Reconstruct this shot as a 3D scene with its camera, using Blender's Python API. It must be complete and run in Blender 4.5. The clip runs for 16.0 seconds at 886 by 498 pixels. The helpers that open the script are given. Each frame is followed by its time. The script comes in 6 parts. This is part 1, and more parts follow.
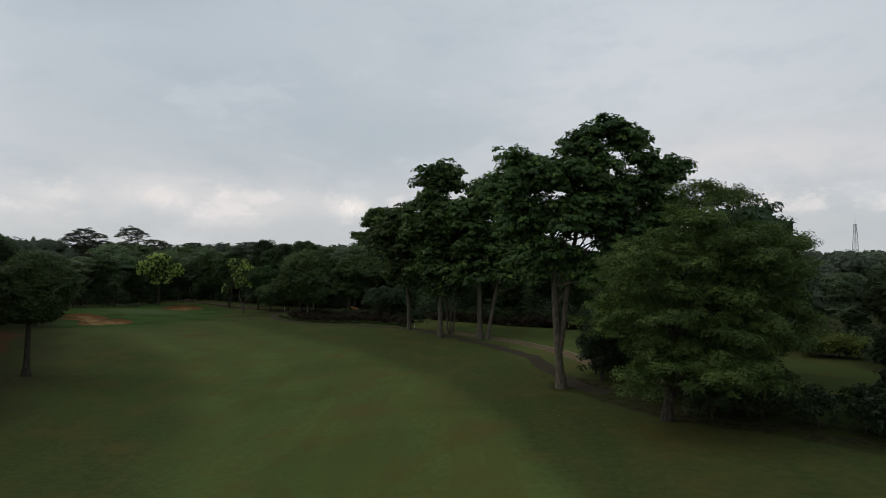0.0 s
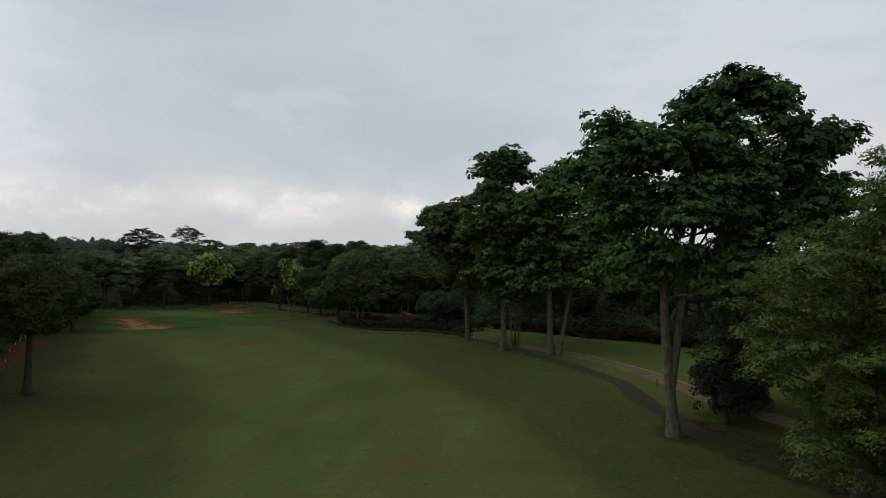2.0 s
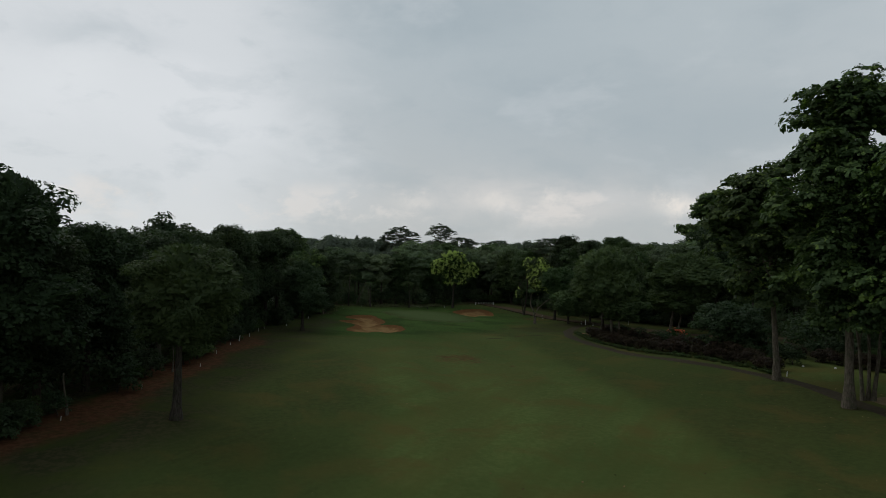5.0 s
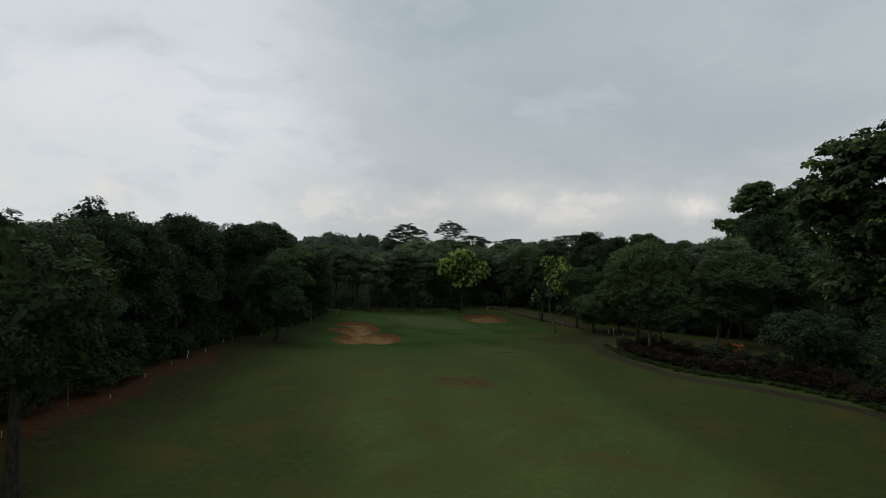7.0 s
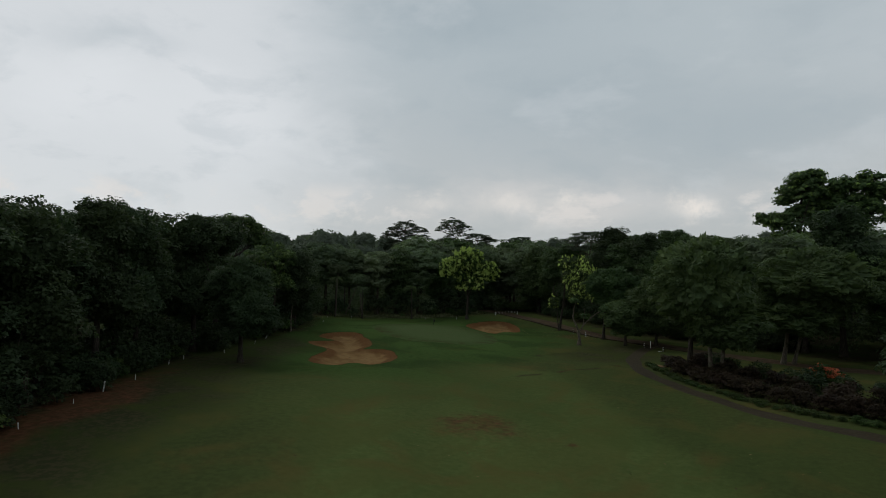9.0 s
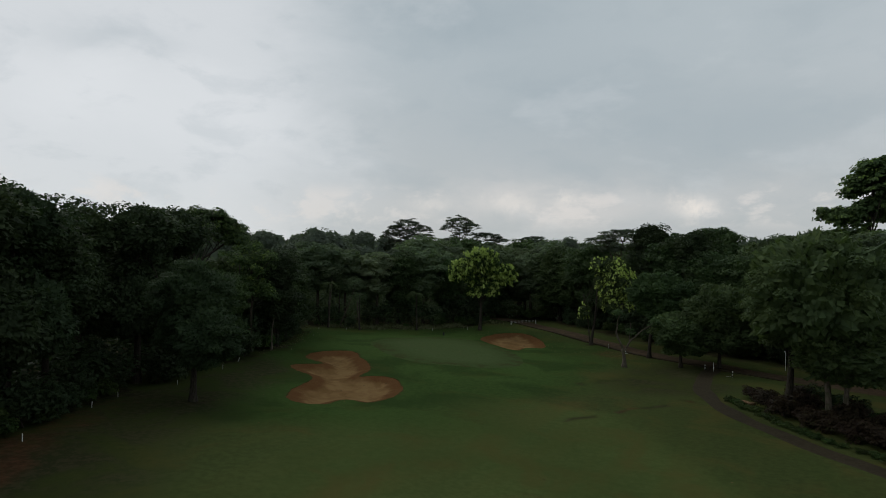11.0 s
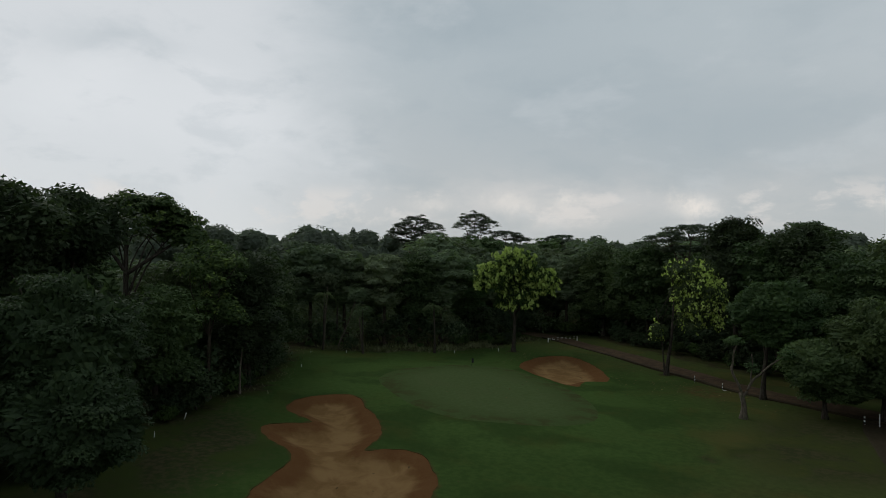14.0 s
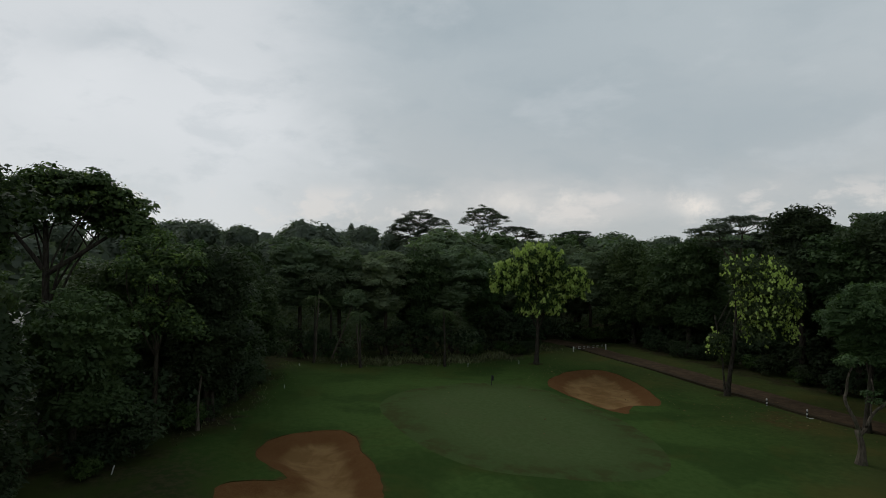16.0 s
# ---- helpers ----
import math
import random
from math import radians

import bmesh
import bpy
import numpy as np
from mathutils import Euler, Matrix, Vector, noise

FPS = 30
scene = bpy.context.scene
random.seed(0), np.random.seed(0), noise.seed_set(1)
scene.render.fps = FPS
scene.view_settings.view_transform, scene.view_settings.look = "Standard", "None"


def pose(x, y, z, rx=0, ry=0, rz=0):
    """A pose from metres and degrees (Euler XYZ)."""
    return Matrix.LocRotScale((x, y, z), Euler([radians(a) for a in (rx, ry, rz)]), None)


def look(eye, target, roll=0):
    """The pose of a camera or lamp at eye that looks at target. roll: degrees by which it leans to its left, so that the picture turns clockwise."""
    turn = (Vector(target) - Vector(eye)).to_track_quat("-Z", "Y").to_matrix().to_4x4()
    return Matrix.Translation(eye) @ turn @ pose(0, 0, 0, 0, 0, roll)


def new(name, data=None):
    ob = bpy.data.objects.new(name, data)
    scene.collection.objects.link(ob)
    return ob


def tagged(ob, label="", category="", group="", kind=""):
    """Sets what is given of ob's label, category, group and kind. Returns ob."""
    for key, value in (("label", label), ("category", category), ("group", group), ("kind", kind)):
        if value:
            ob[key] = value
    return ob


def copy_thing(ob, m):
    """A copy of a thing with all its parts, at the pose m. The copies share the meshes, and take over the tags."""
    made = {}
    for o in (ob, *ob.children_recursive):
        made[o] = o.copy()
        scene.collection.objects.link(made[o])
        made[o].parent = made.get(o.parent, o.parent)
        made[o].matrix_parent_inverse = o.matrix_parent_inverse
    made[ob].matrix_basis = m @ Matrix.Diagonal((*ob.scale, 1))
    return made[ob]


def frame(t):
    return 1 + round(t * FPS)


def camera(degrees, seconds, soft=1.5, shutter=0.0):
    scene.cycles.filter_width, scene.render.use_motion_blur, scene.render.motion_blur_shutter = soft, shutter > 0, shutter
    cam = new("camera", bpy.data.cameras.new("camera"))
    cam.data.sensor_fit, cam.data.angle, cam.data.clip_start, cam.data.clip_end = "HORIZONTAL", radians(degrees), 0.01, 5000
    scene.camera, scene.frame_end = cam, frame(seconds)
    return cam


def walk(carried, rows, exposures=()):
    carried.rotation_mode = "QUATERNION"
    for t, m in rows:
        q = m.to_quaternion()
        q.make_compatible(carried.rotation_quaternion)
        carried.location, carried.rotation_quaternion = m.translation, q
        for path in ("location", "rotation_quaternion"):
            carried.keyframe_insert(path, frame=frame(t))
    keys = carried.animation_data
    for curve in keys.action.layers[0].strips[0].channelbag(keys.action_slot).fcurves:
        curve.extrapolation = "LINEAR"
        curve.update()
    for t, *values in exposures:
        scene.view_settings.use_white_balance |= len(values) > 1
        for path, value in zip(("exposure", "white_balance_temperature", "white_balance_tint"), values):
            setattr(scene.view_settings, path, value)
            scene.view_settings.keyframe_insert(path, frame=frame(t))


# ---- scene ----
cam = camera(72.4, 16.0, soft=0.6)
METRES, EYE, TILT, LEAN, TURN = 110.0, 11.5, 1.0, 0.0, 0.0
ROWS = [
    (0.0, 0.0, 0.0, 0.0, 0.0, 0.0, -0.0),
    (0.5, -0.0018, 0.023, -0.0, 0.59, 0.01, 0.01),
    (1.0, -0.0033, 0.0485, -0.0005, 1.55, 0.07, -0.04),
    (1.5, -0.0049, 0.074, -0.0004, 3.02, 0.05, 0.01),
    (2.0, -0.0067, 0.1026, -0.0005, 5.45, 0.04, -0.01),
    (2.5, -0.009, 0.1326, -0.0013, 9.02, 0.02, 0.02),
    (3.0, -0.0125, 0.1637, -0.0027, 13.77, 0.04, 0.0),
    (3.5, -0.0164, 0.1952, -0.0045, 19.32, 0.05, -0.04),
    (4.0, -0.0213, 0.2268, -0.0048, 25.68, -0.03, -0.02),
    (4.5, -0.0287, 0.259, -0.0055, 28.68, -0.04, -0.07),
    (7.0, -0.0948, 0.4157, -0.0122, 31.31, 0.11, -0.2),
    (7.5, -0.1126, 0.4454, -0.0136, 31.34, 0.12, -0.18),
    (8.0, -0.1311, 0.4748, -0.0146, 31.33, 0.14, -0.19),
    (8.5, -0.1506, 0.5037, -0.0155, 31.35, 0.15, -0.2),
    (9.0, -0.1707, 0.5319, -0.0158, 31.35, 0.16, -0.19),
    (11.5, -0.2764, 0.6667, -0.0153, 31.3, 0.21, -0.17),
    (12.0, -0.2979, 0.6913, -0.0151, 31.32, 0.21, -0.14),
    (12.5, -0.3188, 0.7154, -0.0148, 31.34, 0.21, -0.12),
    (13.0, -0.3384, 0.7391, -0.0142, 31.36, 0.21, -0.07),
    (13.5, -0.3574, 0.7621, -0.0141, 31.34, 0.23, -0.01),
    (14.0, -0.3752, 0.7845, -0.014, 31.33, 0.23, 0.06),
    (14.5, -0.392, 0.8063, -0.0151, 31.34, 0.23, 0.01),
    (15.0, -0.408, 0.8274, -0.0161, 31.35, 0.21, 0.07),
    (15.5, -0.4236, 0.8478, -0.0168, 31.37, 0.18, 0.1),
    (16.0, -0.4386, 0.8675, -0.0177, 31.36, 0.19, 0.15),
]
EXPOSURES = [(0.0, 0.19, 6500, 13), (1.0, 0.22, 6500, 13), (2.6, 0.27, 6500, 13), (3.9, 0.13, 6500, 12), (5.0, 0.0, 6500, 10), (16.0, 0.0, 6500, 10)]
walk(cam, [(t, pose(0, 0, EYE, TILT, LEAN, TURN) @ pose(METRES * x, METRES * y, METRES * z, 90 + pitch, roll, yaw)) for t, x, y, z, yaw, pitch, roll in ROWS], EXPOSURES)

# ---- world and light ----
SUN_ELEV, SUN_AZ = 48.0, 165.0   # degrees; azimuth counted from +x towards +y
sun_way = Vector((math.cos(radians(SUN_ELEV)) * math.cos(radians(SUN_AZ)), math.cos(radians(SUN_ELEV)) * math.sin(radians(SUN_AZ)), math.sin(radians(SUN_ELEV))))


class Nodes:
    """Short hand for building node trees."""

    def __init__(self, tree):
        self.tree = tree
        tree.nodes.clear()

    def add(self, kind, **settings):
        node = self.tree.nodes.new(kind)
        for key, value in settings.items():
            if key in node.inputs:
                node.inputs[key].default_value = value
        return node

    def link(self, a, b):
        self.tree.links.new(a, b)

    def put(self, socket, value):
        if isinstance(value, bpy.types.NodeSocket):
            self.link(value, socket)
        else:
            socket.default_value = value

    def math(self, op, a, b=0.0, c=0.0, clamp=False):
        node = self.tree.nodes.new("ShaderNodeMath")
        node.operation, node.use_clamp = op, clamp
        self.put(node.inputs[0], a)
        self.put(node.inputs[1], b)
        self.put(node.inputs[2], c)
        return node.outputs[0]

    def mix(self, fac, a, b, blend="MIX"):
        node = self.tree.nodes.new("ShaderNodeMix")
        node.data_type, node.blend_type = "RGBA", blend
        self.put(node.inputs[0], fac)
        self.put(node.inputs[6], a)
        self.put(node.inputs[7], b)
        return node.outputs[2]

    def noise(self, vector, scale, detail=4.0, rough=0.55, distortion=0.0):
        node = self.tree.nodes.new("ShaderNodeTexNoise")
        node.inputs["Scale"].default_value, node.inputs["Detail"].default_value = scale, detail
        node.inputs["Roughness"].default_value, node.inputs["Distortion"].default_value = rough, distortion
        if vector is not None:
            self.link(vector, node.inputs["Vector"])
        return node.outputs["Fac"]

    def span(self, value, lo, hi, a=0.0, b=1.0):
        node = self.tree.nodes.new("ShaderNodeMapRange")
        node.interpolation_type = "SMOOTHSTEP"
        self.link(value, node.inputs[0])
        for i, v in enumerate((lo, hi, a, b)):
            node.inputs[1 + i].default_value = v
        return node.outputs[0]


def rgb(r, g, b):
    return (r, g, b, 1.0)


world = bpy.data.worlds.new("world")
scene.world = world
world.use_nodes = True
wn = Nodes(world.node_tree)
coord = wn.add("ShaderNodeTexCoord").outputs["Generated"]
split = wn.add("ShaderNodeSeparateXYZ")
wn.link(coord, split.inputs[0])
# compass bearing, counted from +y towards -x, and height over the horizon, both in degrees and a little curdled
ripple = wn.add("ShaderNodeMapping")
ripple.inputs["Scale"].default_value = (1.0, 1.0, 2.2)
wn.link(coord, ripple.inputs[0])
swirl = wn.math("SUBTRACT", wn.noise(ripple.outputs[0], 3.2, 6.0, 0.58, 0.3), 0.5)
curl = wn.math("SUBTRACT", wn.noise(ripple.outputs[0], 5.1, 6.0, 0.6, 0.2), 0.5)
bearing = wn.math("MULTIPLY", wn.math("ARCTAN2", wn.math("MULTIPLY", split.outputs[0], -1.0), split.outputs[1]), 57.2958)
bearing = wn.math("ADD", bearing, wn.math("MULTIPLY", swirl, 15.0))
rise = wn.math("MULTIPLY", wn.math("ARCSINE", split.outputs[2]), 57.2958)
lift = wn.math("ADD", rise, wn.math("MULTIPLY", curl, 7.0))


def bank(veil, colour, at, high, wide, tall, most, lift=lift, bearing=bearing):
    """A soft bank of cloud round a bearing and a height."""
    u = wn.math("DIVIDE", wn.math("SUBTRACT", bearing, at), wide)
    v = wn.math("DIVIDE", wn.math("SUBTRACT", lift, high), tall)
    r = wn.math("ADD", wn.math("MULTIPLY", u, u), wn.math("MULTIPLY", v, v))
    return wn.mix(wn.math("MULTIPLY", wn.math("EXPONENT", wn.math("MULTIPLY", r, -1.0)), most), veil, rgb(*colour))


PALE, DULL, WARM, WHITE = (0.605, 0.63, 0.648), (0.322, 0.380, 0.412), (0.59, 0.575, 0.56), (0.70, 0.72, 0.735)
veil = wn.mix(wn.span(rise, 2.0, 22.0), rgb(0.425, 0.452, 0.462), rgb(0.412, 0.463, 0.487))
veil = wn.mix(wn.span(rise, 24.0, 50.0), veil, rgb(0.335, 0.385, 0.41))
veil = wn.mix(wn.math("MULTIPLY", wn.span(bearing, 33.0, 53.0, 0.0, 0.95), wn.span(rise, 45.0, 24.0)), veil, rgb(*PALE))
veil = bank(veil, WHITE, 62.0, 13.0, 9.0, 3.5, 0.55)
veil = bank(veil, WHITE, 49.0, 13.0, 6.0, 5.0, 0.45)
veil = bank(veil, PALE, -20.0, 17.0, 18.0, 9.0, 0.42)
veil = bank(veil, DULL, 31.0, 22.5, 12.0, 3.6, 0.75)
veil = bank(veil, DULL, 19.0, 14.5, 10.0, 4.5, 0.50)
veil = bank(veil, DULL, 6.0, 11.0, 9.0, 3.8, 0.50)
veil = bank(veil, DULL, -2.0, 20.0, 8.0, 3.0, 0.25)
veil = bank(veil, DULL, 60.0, 17.5, 6.0, 1.3, 0.35)
veil = bank(veil, WARM, 21.0, 5.2, 17.0, 1.9, 0.65)
veil = bank(veil, WARM, -27.0, 8.6, 14.0, 1.9, 0.65)
veil = bank(veil, DULL, 17.5, 7.6, 3.5, 1.3, 0.35)
wisp = wn.noise(ripple.outputs[0], 9.0, 7.0, 0.6, 0.3)
veil = wn.mix(wn.span(wisp, 0.48, 0.68, 0.0, 0.22), veil, rgb(*DULL))
veil = wn.mix(wn.span(wn.noise(ripple.outputs[0], 4.0, 6.0, 0.6, 0.2), 0.52, 0.68, 0.0, 0.22), veil, rgb(*PALE))
low_sky = wn.add("ShaderNodeMapping")
low_sky.inputs["Scale"].default_value = (1.0, 1.0, 1.9)
wn.link(coord, low_sky.inputs[0])
billow = wn.noise(low_sky.outputs[0], 10.0, 7.0, 0.6, 0.2)
band = wn.math("MULTIPLY", wn.span(rise, 2.6, 4.2), wn.span(rise, 7.4, 5.6))
veil = wn.mix(wn.math("MULTIPLY", band, wn.span(billow, 0.50, 0.63, 0.0, 0.55)), veil, rgb(0.68, 0.645, 0.615))
# small pale heap clouds low over the wood
tatter = wn.math("SUBTRACT", wn.noise(coord, 45.0, 6.0, 0.65), 0.5)
near_lift, near_bearing = wn.math("ADD", rise, wn.math("MULTIPLY", tatter, 2.2)), wn.math("ADD", wn.math("SUBTRACT", bearing, wn.math("MULTIPLY", swirl, 15.0)), wn.math("MULTIPLY", tatter, 3.0))
for at, high, wide, tall, most in ((8.8, 4.9, 1.5, 0.85, 0.9), (25.0, 5.4, 2.2, 0.8, 0.5), (19.8, 5.7, 1.3, 0.6, 0.55), (32.5, 5.3, 1.8, 0.6, 0.35), (-5.5, 4.4, 1.4, 0.5, 0.4)):
    veil = bank(veil, (0.75, 0.705, 0.655), at, high, wide, tall, most, near_lift, near_bearing)
nishita = wn.add("ShaderNodeTexSky")
nishita.sky_type, nishita.sun_disc = "NISHITA", False
nishita.sun_elevation, nishita.sun_rotation = radians(SUN_ELEV), radians(90.0 - SUN_AZ)
blue = wn.add("ShaderNodeBackground", Strength=0.1)
wn.link(nishita.outputs[0], blue.inputs["Color"])
grey = wn.add("ShaderNodeBackground", Strength=1.1)
wn.link(veil, grey.inputs["Color"])
both = wn.add("ShaderNodeMixShader", Fac=0.95)
wn.link(blue.outputs[0], both.inputs[1])
wn.link(grey.outputs[0], both.inputs[2])
wn.link(both.outputs[0], wn.add("ShaderNodeOutputWorld").inputs["Surface"])

lamp = bpy.data.lights.new("sun", "SUN")
lamp.energy, lamp.angle, lamp.color = 0.6, radians(35.0), (1.0, 0.97, 0.92)
sun = new("sun", lamp)
sun.matrix_world = look((0, 0, 60), Vector((0, 0, 60)) - sun_way)


# ---- materials ----
def material(name):
    m = bpy.data.materials.new(name)
    m.use_nodes = True
    n = Nodes(m.node_tree)
    out = n.add("ShaderNodeOutputMaterial")
    return m, n, out


def leaf_material(name, dark, mid, light, rough=0.55, through_light=0.3, patch=0.35, young=0.0, sheen=0.09):
    """Leaves: each one has its own green, whole sprays differ from their neighbours, and some sprays are young."""
    m, n, out = material(name)
    island = n.add("ShaderNodeNewGeometry").outputs["Random Per Island"]
    spot = n.add("ShaderNodeTexCoord").outputs["Object"]
    tree = n.add("ShaderNodeObjectInfo").outputs["Random"]
    spray = n.noise(spot, patch, 3.0, 0.6)
    grain = n.span(n.noise(spot, 7.0, 2.0, 0.7), 0.34, 0.66)
    level = n.math("ADD", n.math("ADD", n.math("MULTIPLY", island, 0.34), n.math("MULTIPLY", n.span(spray, 0.35, 0.65), 0.34)), n.math("MULTIPLY", grain, 0.26))
    colour = n.mix(n.span(level, 0.1, 0.55), rgb(*dark), rgb(*mid))
    colour = n.mix(n.span(level, 0.55, 0.95), colour, rgb(*light))
    if young:
        fresh = n.span(n.math("ADD", n.noise(spot, 1.1, 2.0, 0.5), n.math("MULTIPLY", island, 0.08)), 0.64, 0.70, 0.0, young)
        colour = n.mix(fresh, colour, rgb(light[0] * 1.5, light[1] * 1.5, light[2] * 1.3))
    hue = n.add("ShaderNodeHueSaturation")
    n.link(n.span(tree, 0.0, 1.0, 0.485, 0.515), hue.inputs["Hue"])
    n.link(n.span(n.math("FRACT", n.math("MULTIPLY", tree, 7.3)), 0.0, 1.0, 0.8, 1.2), hue.inputs["Value"])
    n.link(colour, hue.inputs["Color"])
    body = n.add("ShaderNodeBsdfPrincipled", Roughness=rough)
    body.inputs["Specular IOR Level"].default_value = sheen
    n.link(hue.outputs[0], body.inputs["Base Color"])
    thin = n.add("ShaderNodeBsdfTranslucent")
    n.link(n.mix(1.0, hue.outputs[0], rgb(1.0, 1.15, 0.6), "MULTIPLY"), thin.inputs["Color"])
    blend = n.add("ShaderNodeMixShader", Fac=through_light)
    n.link(body.outputs[0], blend.inputs[1])
    n.link(thin.outputs[0], blend.inputs[2])
    n.link(blend.outputs[0], out.inputs["Surface"])
    return m


def bark_material(name, dark, light, moss=0.0):
    m, n, out = material(name)
    spot = n.add("ShaderNodeTexCoord").outputs["Object"]
    stretch = n.add("ShaderNodeMapping")
    stretch.inputs["Scale"].default_value = (1.0, 1.0, 0.22)
    n.link(spot, stretch.inputs[0])
    ridges = n.noise(stretch.outputs[0], 9.0, 6.0, 0.7)
    blotch = n.noise(spot, 1.3, 4.0, 0.6)
    colour = n.mix(n.span(ridges, 0.35, 0.65), rgb(*dark), rgb(*light))
    colour = n.mix(n.span(blotch, 0.52, 0.7, 0.0, 0.6), colour, rgb(dark[0] * 0.7, dark[1] * 0.75, dark[2] * 0.7))
    if moss:
        colour = n.mix(n.span(n.noise(spot, 2.7, 5.0), 0.5, 0.66, 0.0, moss), colour, rgb(0.055, 0.075, 0.03))
    body = n.add("ShaderNodeBsdfPrincipled", Roughness=0.9)
    body.inputs["Specular IOR Level"].default_value = 0.1
    n.link(colour, body.inputs["Base Color"])
    bump = n.add("ShaderNodeBump", Strength=0.8, Distance=0.04)
    n.link(ridges, bump.inputs["Height"])
    n.link(bump.outputs[0], body.inputs["Normal"])
    n.link(body.outputs[0], out.inputs["Surface"])
    return m


def plain_material(name, a, b, scale=3.0, rough=0.8, metal=0.0, bump_height=0.01):
    m, n, out = material(name)
    spot = n.add("ShaderNodeTexCoord").outputs["Object"]
    grain = n.noise(spot, scale, 6.0, 0.65)
    stain = n.noise(spot, scale * 0.13, 3.0, 0.5)
    colour = n.mix(n.span(grain, 0.35, 0.68), rgb(*a), rgb(*b))
    colour = n.mix(n.span(stain, 0.5, 0.75, 0.0, 0.5), colour, rgb(a[0] * 0.65, a[1] * 0.65, a[2] * 0.65))
    body = n.add("ShaderNodeBsdfPrincipled", Roughness=rough, Metallic=metal)
    body.inputs["Specular IOR Level"].default_value = 0.1
    n.link(colour, body.inputs["Base Color"])
    bump = n.add("ShaderNodeBump", Strength=0.6, Distance=bump_height)
    n.link(grain, bump.inputs["Height"])
    n.link(bump.outputs[0], body.inputs["Normal"])
    n.link(body.outputs[0], out.inputs["Surface"])
    return m


def ground_material():
    """Turf with mown fairway, rough, bare red soil, leaf-littered floor and painted wood shade, told apart by the
    sheet's zone layer.
    """
    m, n, out = material("turf")
    spot = n.add("ShaderNodeTexCoord").outputs["Object"]
    layer = n.add("ShaderNodeVertexColor")
    layer.layer_name = "zone"
    zone = n.add("ShaderNodeSeparateColor")
    n.link(layer.outputs["Color"], zone.inputs[0])
    blades = n.noise(spot, 22.0, 5.0, 0.75)
    tuft = n.noise(spot, 2.4, 6.0, 0.65)
    patch = n.noise(spot, 0.22, 5.0, 0.6, 0.6)
    wide = n.noise(spot, 0.06, 4.0, 0.55, 0.8)
    rough_col = n.mix(n.span(tuft, 0.35, 0.66), rgb(0.040, 0.052, 0.017), rgb(0.055, 0.068, 0.022))
    fair_col = n.mix(n.span(tuft, 0.35, 0.66), rgb(0.076, 0.105, 0.030), rgb(0.096, 0.126, 0.038))
    colour = n.mix(zone.outputs[0], rough_col, fair_col)
    # dry, worn and freshly grown turf
    lines = n.add("ShaderNodeMapping")
    lines.inputs["Rotation"].default_value = (0.0, 0.0, radians(24.0))
    lines.inputs["Scale"].default_value = (0.42, 0.035, 1.0)
    n.link(spot, lines.inputs[0])
    mown = n.noise(lines.outputs[0], 1.0, 4.0, 0.6)
    colour = n.mix(n.math("MULTIPLY", n.span(mown, 0.4, 0.6, 0.0, 0.6), n.math("ADD", n.math("MULTIPLY", zone.outputs[0], 0.7), 0.3)), colour, rgb(0.078, 0.082, 0.024))
    colour = n.mix(n.span(patch, 0.47, 0.66, 0.0, 0.5), colour, rgb(0.096, 0.070, 0.023))
    colour = n.mix(n.span(wide, 0.45, 0.64, 0.0, 0.35), colour, rgb(0.042, 0.068, 0.018))
    lush = n.mix(n.span(tuft, 0.35, 0.66), rgb(0.031, 0.060, 0.014), rgb(0.042, 0.074, 0.018))
    # Paler turf ring round the green, with its bank's light put into the colour.
    lit_apron = n.mix(n.span(tuft, 0.35, 0.66), rgb(0.041, 0.077, 0.018), rgb(0.053, 0.093, 0.024))
    lush = n.mix(n.math("MULTIPLY", zone.outputs[0], n.span(wide, 0.36, 0.52)), lush, lit_apron)
    lush = n.mix(n.span(n.noise(spot, 0.13, 3.0, 0.5, 0.5), 0.46, 0.62, 0.0, 0.55), lush, rgb(0.018, 0.037, 0.009))
    lush = n.mix(n.span(patch, 0.5, 0.7, 0.0, 0.35), lush, rgb(0.055, 0.058, 0.014))
    colour = n.mix(layer.outputs["Alpha"], colour, lush)
    colour = n.mix(n.span(blades, 0.3, 0.7, 0.0, 0.3), colour, rgb(0.022, 0.030, 0.007))
    litter_and_shade = n.mix(n.span(tuft, 0.4, 0.6), rgb(0.022, 0.02, 0.011), rgb(0.045, 0.04, 0.02))
    litter_and_shade = n.mix(n.span(patch, 0.42, 0.6), litter_and_shade, rgb(0.030, 0.040, 0.011))
    colour = n.mix(n.span(n.math("ADD", zone.outputs[2], n.math("MULTIPLY", n.math("SUBTRACT", tuft, 0.5), 0.5)), 0.3, 0.7), colour, litter_and_shade)
    soil = n.mix(n.span(tuft, 0.35, 0.65), rgb(0.058, 0.026, 0.014), rgb(0.098, 0.044, 0.023))
    worn = n.math("ADD", zone.outputs[1], n.math("MULTIPLY", n.math("SUBTRACT", n.noise(spot, 0.9, 5.0, 0.7), 0.5), 0.7))
    colour = n.mix(n.span(worn, 0.3, 0.75), colour, soil)
    body = n.add("ShaderNodeBsdfPrincipled", Roughness=0.95)
    body.inputs["Specular IOR Level"].default_value = 0.02
    n.link(colour, body.inputs["Base Color"])
    bump = n.add("ShaderNodeBump", Strength=0.2, Distance=0.03)
    n.link(n.math("ADD", blades, tuft), bump.inputs["Height"])
    n.link(bump.outputs[0], body.inputs["Normal"])
    n.link(body.outputs[0], out.inputs["Surface"])
    return m


